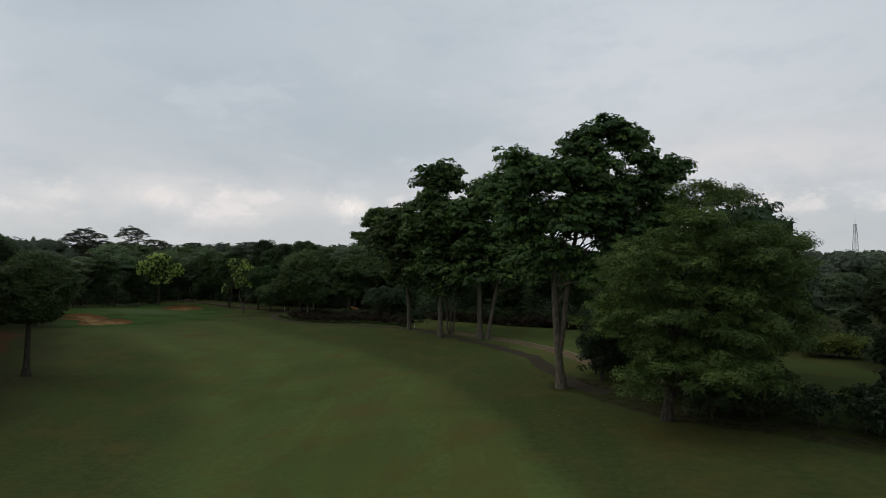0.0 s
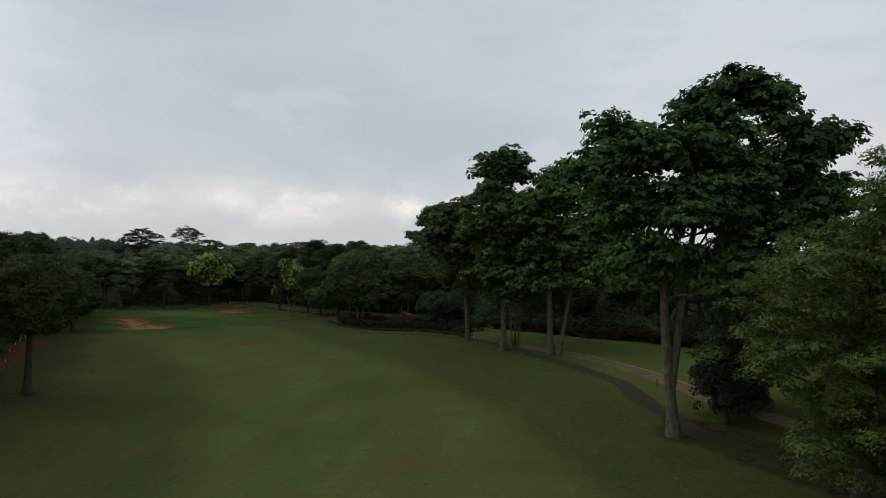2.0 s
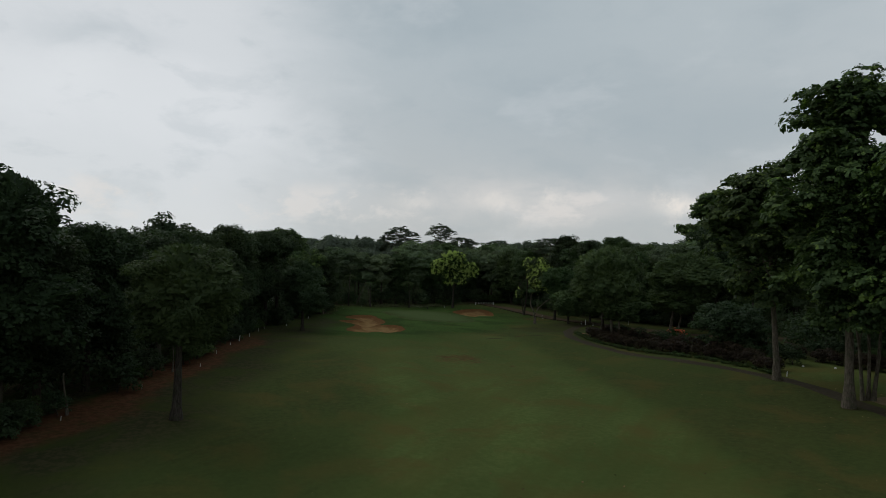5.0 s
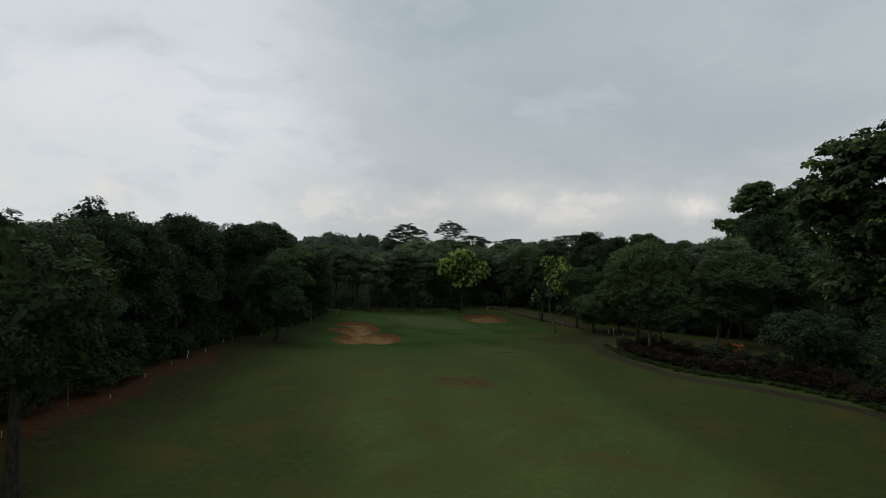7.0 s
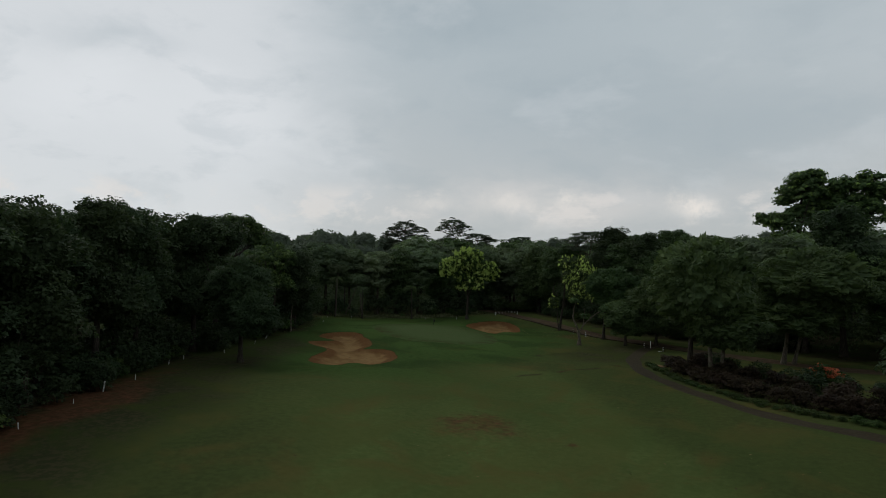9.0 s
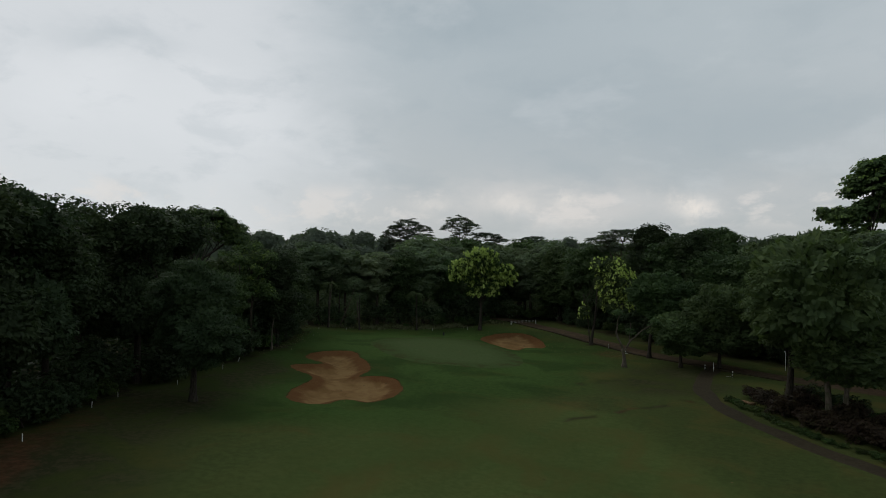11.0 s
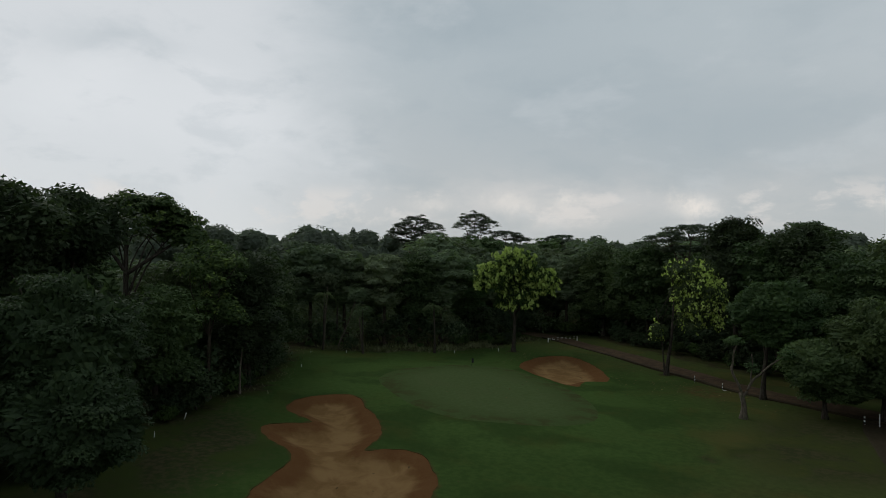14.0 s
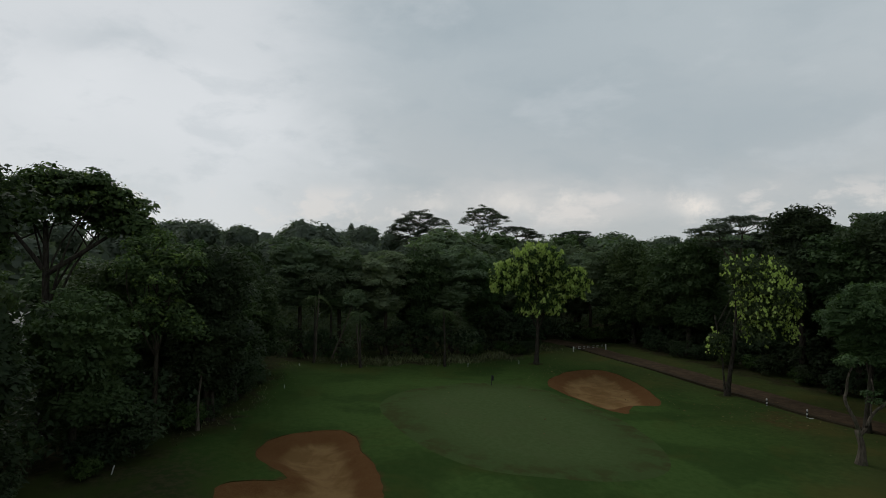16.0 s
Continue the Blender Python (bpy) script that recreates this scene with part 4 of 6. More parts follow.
layer_a = tree("forest_tree", "forest tree with broad layered dull green crown", 44, [(0, 0, 10.0, 4.6, 4.6, 3.2, 30), (0.5, 0, 6.6, 4.2, 4.2, 2.2, 18)], 0.9, 200, 0.25, LEAF_GREY, BARK_MID, [(0, 0, 0.2, 0, 9.5, 0.3, 0.1)], "forest trees", aspect=0.95, under=-0.35, limbs=10, up=1.0, core=0.0, dense=4, flat=0.5)
layer_b = tree("forest_tree", "rounded mid-green forest tree", 45, [(0, 0, 8.6, 4.4, 4.4, 4.4, 42), (0.8, 0.5, 4.6, 3.8, 3.8, 2.8, 16)], 1.1, 170, 0.25, LEAF_DOME, BARK_DARK, [(0, 0, -0.2, 0, 8.5, 0.32, 0.1)], "forest trees", aspect=0.95, under=-0.35, limbs=10, core=0.0, dense=5, split=1.4)
wall_mid = tree("forest_tree", WALL, 50, [(0.4, 0, 12.6, 3.8, 3.8, 3.8, 28), (-0.6, 0.4, 8.4, 4.0, 4.0, 4.0, 26)], 1.2, 110, 0.34, LEAF_WALL, BARK_DARK, [(0, 0, 0.3, 0, 12.0, 0.3, 0.1)], "forest trees", aspect=0.95, under=-0.35, limbs=8, flat=0.8, core=0.0, dense=3)
deep = tree("forest_tree", "forest tree deep in the wood with dark crown", 46, [(0, 0, 9.6, 4.6, 4.6, 4.2, 28), (0, 0, 4.8, 3.8, 3.8, 2.6, 8)], 1.2, 78, 0.38, LEAF_DOME, BARK_DARK, [(0, 0, 0, 0, 9.0, 0.3, 0.1)], "forest trees", aspect=0.95, under=-0.35, limbs=4, core=0.0, dense=3, low=1.25, fill=0.6)
deep_grey = tree("forest_tree", "forest tree deep in the wood with dull grey-green crown", 47, [(0, 0, 9.6, 4.8, 4.6, 3.6, 28), (0, 0, 5.0, 3.8, 3.8, 2.6, 8)], 1.2, 78, 0.38, LEAF_GREY, BARK_DARK, [(0, 0, 0, 0, 9.0, 0.3, 0.1)], "forest trees", aspect=0.95, under=-0.35, limbs=4, up=1.0, core=0.0, dense=3, low=1.25, fill=0.6)
SHRUB = "leafy green shrub at the forest's edge"
shrub = tree("shrub", SHRUB, 48, [(0, 0, 0.9, 1.3, 1.3, 1.0, 16)], 0.45, 90, 0.2, LEAF_SHRUB, BARK_MID, [(0, 0, 0, 0, 0.8, 0.05, 0.02)], "shrubs", limbs=2)
tagged(shrub, category="shrub")
shrub_dark = tree("shrub", "dark leafy undergrowth bush", 49, [(0, 0, 1.3, 1.7, 1.6, 1.5, 20)], 0.5, 76, 0.22, LEAF_WALL, BARK_DARK, [(0, 0, 0, 0, 1.0, 0.06, 0.02)], "shrubs", limbs=2)
tagged(shrub_dark, category="shrub")

placed = []
first_use = {}


def grow(kind, x, y, scale=1.0, turn=None, rng=random, tall=None):
    """Stands a template the first time it is asked for, and a copy of it afterwards."""
    turn = rng.uniform(0, 360) if turn is None else turn
    placed.append((x, y))
    if kind.name in first_use:
        return again(kind, x, y, turn, scale, 0.05, tall)
    first_use[kind.name] = True
    return stand(kind, x, y, turn, scale, 0.05, tall)


def roomy(x, y, gap):
    return all((x - a) ** 2 + (y - b) ** 2 > gap * gap for a, b in placed)


# hand-placed larger trees
heads = [(-2.4, 0.4, 14.2, 1.7), (-0.6, -0.6, 14.6, 1.7), (1.2, 0.5, 14.8, 1.7), (2.9, -0.4, 14.5, 1.6), (4.2, 0.3, 13.5, 1.6), (4.5, -0.3, 12.3, 1.3), (2.5, 0.6, 13.1, 2.0), (0.4, -0.5, 13.4, 2.0), (-1.6, 0.4, 13.1, 1.9), (-2.9, -0.5, 12.4, 1.5), (-2.8, 0.3, 11.0, 1.3)]
stand(tree("broadleaf_tree", "large open-crowned tree with wide dark limbs above the forest", 51, [(0.5 * a - 0.86 * b, 0.86 * a + 0.5 * b, z, r, r, 0.8 * r, 14) for a, b, z, r in heads],
           0.85, 15, 0.2, LEAF_TALL, BARK_DARK, [(0, 0, 0.0, 0.1, 12.8, 0.34, 0.14), (0.05, 0.05, 2.2, 3.7, 12.7, 0.18, 0.07, 9.6), (-0.05, -0.05, -1.1, -1.9, 13.4, 0.15, 0.06, 9.9)], limbs=22, tuft=0.4, tufts=11, **{**BROAD, "group": ""}), -86.9, 113.7)
placed.append((-86.9, 113.7))
stand(tree("round_tree", "large dome-crowned tree with two pale slim trunks", 52, [(-1.2, 0, 9.0, 5.0, 5.0, 5.4, 70), (0.5, 0.6, 5.0, 4.0, 4.0, 2.6, 22)], 0.85, 420, 0.19, LEAF_DOME, BARK_PALE,
           [(-0.4, 0, -0.9, 0, 8.0, 0.24, 0.1), (0.4, 0.1, 0.9, 0.2, 8.0, 0.2, 0.1)], limbs=16, core=0.0, dense=5, share=0.78, aspect=0.8), -26.5, 121)
stand(tree("round_tree", "dome-crowned tree with dark trunk inside the hedge", 53, [(1.6, 0.8, 8.8, 5.0, 5.0, 5.6, 80)], 0.85, 420, 0.19, LEAF_DOME, BARK_DARK, [(0, 0, 0.5, 0.3, 8.0, 0.3, 0.12)], limbs=14, core=0.0, dense=5, share=0.78, aspect=0.8), -29.6, 125)
spread_tree = tree("round_tree", "wide-spreading dark green tree with pale leaning trunk", 54, [(2.6, 1.4, 9.2, 6.8, 6.2, 4.4, 76), (1.0, 0.5, 5.4, 5.0, 5.0, 2.4, 26)], 0.95, 330, 0.22, LEAF_DOME, BARK_PALE, [(0, 0, 0.8, 0.4, 7.5, 0.26, 0.12), (1.0, 0.6, 2.6, 1.2, 8.0, 0.2, 0.1)], limbs=16, core=0.0, dense=5, share=0.78, aspect=0.8)
stand(spread_tree, -21.5, 136.5)
stand(tree("low_tree", "low dark bushy tree with pale forked stems", 55, [(1.0, 0.8, 3.9, 4.6, 4.2, 2.5, 50), (2.4, 1.2, 1.8, 3.6, 3.2, 1.6, 16)], 0.8, 260, 0.27, LEAF_WALL, BARK_PALE, [(0, 0, -0.5, 0, 3.4, 0.13, 0.05), (0, 0, 0.7, 0.3, 3.6, 0.12, 0.05)], limbs=14), -11.5, 110.4)
# trees round the green
stand(tree("forked_tree", "bent forked pale-barked tree with only a few leaf tufts", 56, [(-0.7, -0.3, 6.0, 0.6, 0.6, 0.6, 6), (0.5, 0.3, 3.9, 0.5, 0.5, 0.6, 5), (3.0, 1.6, 5.0, 0.9, 0.8, 0.7, 8)], 0.35, 60, 0.2, LEAF_DOME, BARK_PALE, [(0, 0, -0.1, 0.0, 2.0, 0.24, 0.15), (-0.1, 0, -0.8, -0.3, 4.0, 0.12, 0.09, 1.8), (-0.8, -0.3, -0.4, -0.2, 6.0, 0.09, 0.04, 3.95), (-0.05, 0, 0.9, 0.5, 3.3, 0.11, 0.09, 1.7), (0.9, 0.5, 2.6, 1.4, 4.9, 0.09, 0.04, 3.25), (0.5, 0.3, 0.5, 0.3, 5.0, 0.06, 0.03, 2.7)], limbs=0, core=0.0), -45.8, 138.8)
stand(tree("round_tree", "low round dull green tree by the dirt road", 57, [(0, 0, 4.0, 3.3, 3.2, 2.5, 70), (0.6, 0.3, 2.6, 2.9, 2.8, 1.4, 20)], 0.6, 240, 0.18, LEAF_DOME, BARK_DARK, [(0, 0, 0, 0, 4.2, 0.2, 0.08)], limbs=8, core=0.0, dense=5, share=0.78, aspect=0.8, flat=0.75), -40.4, 142.0)
stand(tree("round_tree", "domed dull green tree beyond the service road", 65, [(0, 0, 6.2, 4.2, 4.0, 3.4, 90), (0.5, 0.3, 3.6, 3.6, 3.6, 2.2, 30)], 0.65, 220, 0.2, LEAF_DOME, BARK_DARK, [(0, 0, 0, 0, 6.0, 0.22, 0.08)], limbs=8, core=0.0, dense=5, share=0.78, aspect=0.8, flat=0.75), -36.6, 143.0)
stand(tree("round_tree", "mushroom-domed dull green tree with dark trunk by the road", 66, [(1.0, 0.6, 8.0, 4.3, 4.1, 3.0, 96), (1.8, 1.0, 6.4, 4.2, 4.0, 2.0, 40)], 0.65, 230, 0.19, LEAF_DOME, BARK_DARK, [(0, 0, 0.3, 0.2, 7.0, 0.24, 0.1)], limbs=10, core=0.0, dense=5, share=0.78, aspect=0.8, flat=0.7), -45.0, 147.3)
LIME = "tree covered in drooping pale lime-green young leaves"
bright = tree("lime_tree", LIME, 58, [(0.0, 0.0, 11.2, 3.2, 3.2, 2.6, 34), (2.5, 1.4, 9.0, 2.9, 2.9, 2.5, 28), (-2.4, -1.3, 9.4, 2.7, 2.7, 2.3, 26), (0.4, 0.2, 7.0, 3.2, 3.0, 2.0, 22)], 0.8, 120, 0.3, LEAF_SHRUB, BARK_DARK, [(0, 0, 0.2, 0, 8.0, 0.27, 0.12)],
              droop=0.8, limbs=16, up=0.4, core=0.12, flat=0.9)
rng_young = np.random.default_rng(64)
yc, yr = clumps(rng_young, [(0.0, 0.0, 11.3, 3.4, 3.4, 2.8, 280), (2.7, 1.5, 9.0, 3.1, 3.1, 2.7, 240), (-2.5, -1.4, 9.5, 2.9, 2.9, 2.5, 220), (0.5, 0.2, 6.9, 3.3, 3.2, 2.1, 90)], 0.28, flat=1.3, ragged=0.14)
part("young_leaves", quads("young_leaves", leaf_cloud(rng_young, yc, yr, 14, 0.33, 0.62, 2.4, 0.2, 0.1, 4), LEAF_LIME), bright, "pale lime hanging young leaves")
stand(bright, -75.0, 159.8)
loose = tree("lime_tree", "loose-crowned tree with pale lime young leaves over dark older ones", 59, [(3.1, 1.8, 8.2, 2.8, 2.8, 4.4, 50), (1.2, 0.7, 11.0, 1.8, 1.8, 1.6, 8), (-0.9, -0.4, 4.6, 0.7, 0.7, 1.6, 5)], 0.75, 110, 0.34, LEAF_DOME, BARK_DARK,
             [(0, 0, 0.9, 0.5, 9.0, 0.22, 0.08), (-0.1, 0, -0.8, -0.4, 7.2, 0.10, 0.05)], aspect=0.56, droop=0.8, limbs=10, up=0.4, core=0.1, flat=0.9)
rng_young = np.random.default_rng(63)
yc, yr = clumps(rng_young, [(3.1, 1.8, 8.2, 3.05, 3.0, 4.7, 600), (1.2, 0.7, 11.0, 2.1, 2.1, 1.9, 44), (-0.9, -0.4, 4.6, 0.9, 0.9, 1.8, 20)], 0.24, flat=1.2)
part("young_leaves", quads("young_leaves", leaf_cloud(rng_young, yc, yr, 6, 0.25, 0.8, 2.0, 0.2, 0.1), LEAF_LIME), loose, "pale lime hanging young leaves")
stand(loose, -54.8, 155.3)
placed += [(-75.0, 159.8), (-54.8, 155.3)]
big_dome = tree("broadleaf_tree", "big dome-crowned forest tree behind the road", 60, [(0.6, 0.6, 11.6, 6.8, 6.6, 6.6, 80)], 1.3, 240, 0.30, LEAF_DOME, BARK_DARK, [(0, 0, 0, 0, 10.0, 0.45, 0.15)], aspect=0.95, limbs=10, core=0.0, dense=5, share=0.72)
stand(big_dome, -42.6, 181.2)
placed += [(-42.6, 181.2)]
again(big_dome, -31.0, 163.0, 100, 0.85)
TOWER = dict(limbs=16, tuft=0.62, tufts=12, **{**BROAD, "group": "", "split": 1.1, "lining": 0.2})
far_tall = tree("broadleaf_tree", "very tall dark tree rising above the forest", 61, [(0.4, 0, 18.0, 2.8, 2.8, 2.4, 18), (-1.6, 0.5, 18.6, 1.8, 2.0, 1.8, 8), (1.6, 0.4, 22.6, 2.2, 2.4, 1.9, 12), (3.4, 0, 24.6, 2.6, 2.6, 2.2, 16), (5.4, 0.3, 25.0, 2.2, 2.4, 1.9, 12), (5.0, 0, 22.6, 2.4, 2.4, 1.9, 12), (3.8, 0.3, 20.0, 2.2, 2.4, 1.7, 10), (0.8, 0, 14.6, 4.6, 4.6, 2.6, 22)],
                1.45, 16, 0.42, LEAF_TALL, BARK_DARK, [(2.2, 0, 3.4, 0, 22.5, 0.42, 0.16)], **TOWER)
stand(far_tall, -23.8, 179.0)
far_broad = tree("broadleaf_tree", "very tall dark broad-crowned tree rising above the forest", 71, [(-1.4, 0, 23.4, 3.0, 3.0, 2.2, 18), (2.4, 0.4, 24.2, 3.2, 3.2, 2.5, 22), (5.2, 0, 22.8, 2.6, 2.8, 2.4, 16), (-3.6, 0.3, 21.2, 2.8, 3.0, 2.2, 16), (-0.4, -0.5, 20.4, 3.4, 3.4, 2.4, 22), (3.2, 0, 20.4, 3.2, 3.2, 2.4, 20), (-4.6, 0, 18.6, 2.4, 2.6, 1.8, 12), (1.0, 0.3, 17.8, 3.4, 3.4, 1.9, 18), (6.4, 0, 19.0, 2.2, 2.4, 1.8, 10), (0.8, 0, 14.4, 5.0, 5.0, 2.8, 24)],
                 1.45, 16, 0.42, LEAF_TALL, BARK_DARK, [(1.2, 0, 0.6, 0, 21.0, 0.46, 0.16), (1.4, 0, 3.6, 0.2, 21.5, 0.24, 0.1, 13.0)], **TOWER)
stand(far_broad, -13.6, 181.0)
again(far_tall, -2.0, 172.0, 220, 0.84)
UMB = "tall umbrella-crowned tree with flat layered foliage"


def umbrella_tree(seed, tiers, trunk_top, r0=0.4):
    """A slim trunk that forks below flat domed tiers (x, y, z, radius, rise, sprays)."""
    rng = np.random.default_rng(seed)
    root = tagged(new("umbrella_tree"), UMB, "tree", "umbrella trees")
    stem = trunk_line(rng, (0.2, 0.0, trunk_top), r0, r0 * 0.55, wander=0.4)
    lines, c, r = [stem], [], []
    for x, y, z, radius, dome, sprays in tiers:
        hub = np.array([x * 0.75, y * 0.75, z - 0.9])
        lines.append(limb(rng, stem[0][-1 - rng.integers(0, 3)], hub, 0.17, 0.09, -0.05, 7))
        for k in range(sprays):
            d, a = radius * math.sqrt((k + 0.5) / sprays), k * 2.39996 + rng.uniform(-0.3, 0.3)
            p = np.array([x + d * math.cos(a), y + d * math.sin(a), z + dome * (1 - (d / radius) ** 2) + rng.normal() * 0.3])
            c.append(p)
            w = rng.uniform(0.7, 1.15)
            r.append((w, w, w * 0.34))
            if k % 3 == 0:
                lines.append(limb(rng, hub, p - np.array([0, 0, 0.1]), 0.07, 0.02, -0.08, 5))
    part("crown", quads("crown", leaf_cloud(rng, c, r, 120, 0.30, 0.6, 0.05, 1.4, 0.1, 3, -0.5), LEAF_FAR_HAZE), root)
    part("trunk", tubes("trunk", lines, BARK_PALE, 5), root)
    return root


stand(umbrella_tree(62, [(0.2, 0, 20.4, 4.2, 1.9, 50), (-3.8, 0.5, 19.2, 3.0, 1.4, 30), (-6.2, 0, 17.6, 2.4, 1.0, 20), (4.4, 0, 19.0, 3.4, 1.5, 36), (-1.4, 0, 18.0, 3.6, 1.2, 34), (6.2, 0.4, 17.2, 2.4, 1.0, 18), (2.6, -0.5, 17.0, 3.4, 1.0, 30), (-4.2, 0.3, 15.8, 2.8, 1.0, 22), (0.4, 0, 15.2, 3.4, 1.0, 28), (4.6, 0, 15.2, 2.8, 1.0, 22)], 13.0), -124.0, 209.0)
slim_umbrella = umbrella_tree(67, [(0.0, 0, 21.4, 3.8, 1.7, 46), (3.4, 0, 20.2, 2.6, 1.0, 24), (-3.2, 0.3, 20.2, 2.2, 0.9, 18), (1.6, 0, 18.6, 2.8, 0.9, 22), (-1.6, 0.2, 17.2, 2.4, 0.8, 18)], 14.5, 0.36)
stand(slim_umbrella, -110.3, 214.0)
low_umbrella = umbrella_tree(68, [(0.0, 0, 17.6, 3.8, 1.0, 40), (3.4, 0, 16.6, 2.8, 0.7, 24), (-3.2, 0.4, 16.2, 2.2, 0.6, 18), (1.0, 0, 15.0, 3.4, 0.6, 26)], 12.0, 0.36)
stand(low_umbrella, -103.5, 217.0, 40)
again(low_umbrella, -55.1, 173.1, 200, 0.98, 0.0, 0.90)
again(low_umbrella, -92.0, 222.0, 300, 0.95)


def pointed_tree(seed):
    rng = np.random.default_rng(seed)
    root = tagged(new("pointed_tree"), "far conifer-like tree with a narrow pointed crown", "tree", "pointed trees")
    u = rng.random(260) ** 0.8
    d = 3.4 * (1 - u) * np.sqrt(rng.random(260)) + 0.1
    a = rng.uniform(0, 6.28, 260)
    c = np.stack([d * np.cos(a), d * np.sin(a), 9.0 + 10.0 * u], 1)
    part("crown", quads("crown", leaf_cloud(rng, c, np.full((260, 3), 0.5), 18, 0.34, 0.35, 0.0, 0.5, 0.2, 3, -0.8), LEAF_FAR_HAZE), root)
    part("trunk", tubes("trunk", [trunk_line(rng, (0.1, 0.0, 18.4), 0.3, 0.05)], BARK_DARK, 6), root)
    return root


pointed = pointed_tree(69)
stand(pointed, -132.7, 196.0, 0, 1.0)
for x, y, turn, k in ((-137.5, 191.5, 80, 0.96), (-129.5, 198.5, 200, 0.95), (-141.0, 188.0, 140, 0.88), (-144.0, 200.0, 300, 0.98)):
    again(pointed, x, y, turn, k)
placed += [(-110.3, 214.0), (-103.5, 217.0), (-55.1, 173.1), (-132.7, 196.0)]

# first row of the wood along the fairway's left, then rows behind
rng_wood = random.Random(7)
placed += [(-97.6, 123.2), (-95.0, 121.6), (-133.0, 134.0)]


def edge_rows(line, rows, kinds, lo, hi):
    """Rows of trees beside a line: rows of (distance from it, spacing)."""
    line = np.array(line, float)
    for off, gap in rows:
        s = 0.0
        for (x0, y0), (x1, y1) in zip(line[:-1], line[1:]):
            length = math.hypot(x1 - x0, y1 - y0)
            nx, ny = -(y1 - y0) / length, (x1 - x0) / length
            while s < length:
                u = s / length
                d = off + rng_wood.uniform(-1.2, 1.2)
                x, y = x0 + (x1 - x0) * u + nx * d, y0 + (y1 - y0) * u + ny * d
                if roomy(x, y, gap * 0.7) and not inside(CLEARING, np.array([x]), np.array([y]))[0]:
                    grow(rng_wood.choice(kinds), x, y, rng_wood.uniform(lo, hi), None, rng_wood)
                s += gap * rng_wood.uniform(0.8, 1.2)
            s -= length


grow(wall_a, -47.2, 51.0, 1.06, 40)
edge_rows([(-41, 38), (-44, 48), (-46.5, 55)], [(3.2, 5.0)], [wall_a, wall_b], 0.9, 1.0)
edge_rows([(-41, 38), (-44, 48), (-46.5, 55)], [(8.0, 5.5)], [wall_mid], 0.9, 1.0)
edge_rows([(-46.5, 57), (-52, 66.5), (-58.5, 79.5)], [(4.2, 4.8)], [wall_a, wall_b, wall_a, wall_b, wall_c], 0.76, 0.88)
edge_rows([(-46.5, 57), (-52, 66.5), (-58.5, 79.5)], [(9.0, 5.5)], [wall_mid], 0.76, 0.88)
edge_rows([(-58.5, 79.5), (-69.5, 94)], [(4.0, 4.8)], [wall_a, wall_b, wall_a, wall_b, wall_c], 0.82, 0.93)
edge_rows([(-58.5, 79.5), (-69.5, 94)], [(9.0, 5.5)], [wall_mid], 0.82, 0.93)
edge_rows([(-69.5, 94), (-76, 108)], [(4.0, 4.8)], [wall_a, wall_b, wall_a, wall_b], 0.9, 1.0)
edge_rows([(-69.5, 94), (-76, 108)], [(9.0, 5.5)], [wall_mid], 0.9, 1.0)
edge_rows([(-76, 108), (-80, 122), (-89, 134), (-96, 141)], [(3.0, 4.6)], [wall_c, layer_b, wall_a, layer_b], 0.66, 0.82)
edge_rows([(-76, 108), (-80, 122), (-89, 134), (-96, 141)], [(8.0, 5.5)], [layer_b, wall_c], 0.7, 0.86)
edge_rows([(-98, 144), (-89, 149), (-83, 156), (-79, 164), (-79, 178)], [(6.0, 5.2)], [layer_a, layer_a, layer_b], 0.95, 1.15)
edge_rows([(-72, 181), (-59, 171), (-45, 159.5), (-35, 152), (-22, 146.5), (-8, 141)], [(3.0, 5.2)], [layer_b, layer_a, layer_b, wall_b], 1.02, 1.26)
edge_rows([(-4, 132), (-4, 121), (-3, 116), (8, 106), (23, 90), (30, 79)], [(4.0, 5.5)], [layer_b, wall_a, layer_a], 0.72, 1.0)
edge_rows([(31, 77), (38, 63), (42, 54), (42, 30)], [(5.0, 5.5)], [layer_b, layer_a], 0.5, 0.66)
for _ in range(3000):
    x, y = rng_wood.uniform(-145, 65), rng_wood.uniform(15, 230)
    if inside(CLEARING, np.array([x]), np.array([y]))[0]:
        continue
    d = float(away(CLEARING, np.array([x]), np.array([y]), True)[0])
    if d < 8 or d > 46 or not roomy(x, y, 6.0 if d < 18 else 8.6):
        continue
    grow(rng_wood.choice([deep_grey, deep_grey, deep] if y > 140 else [deep, deep_grey, deep]), x, y, rng_wood.uniform(0.5, 0.66) if x > 30 else rng_wood.uniform(1.02, 1.3) if y > 150 and x > -100 else rng_wood.uniform(0.7, 0.88) if y < 105 else rng_wood.uniform(0.72, 0.9), None, rng_wood)


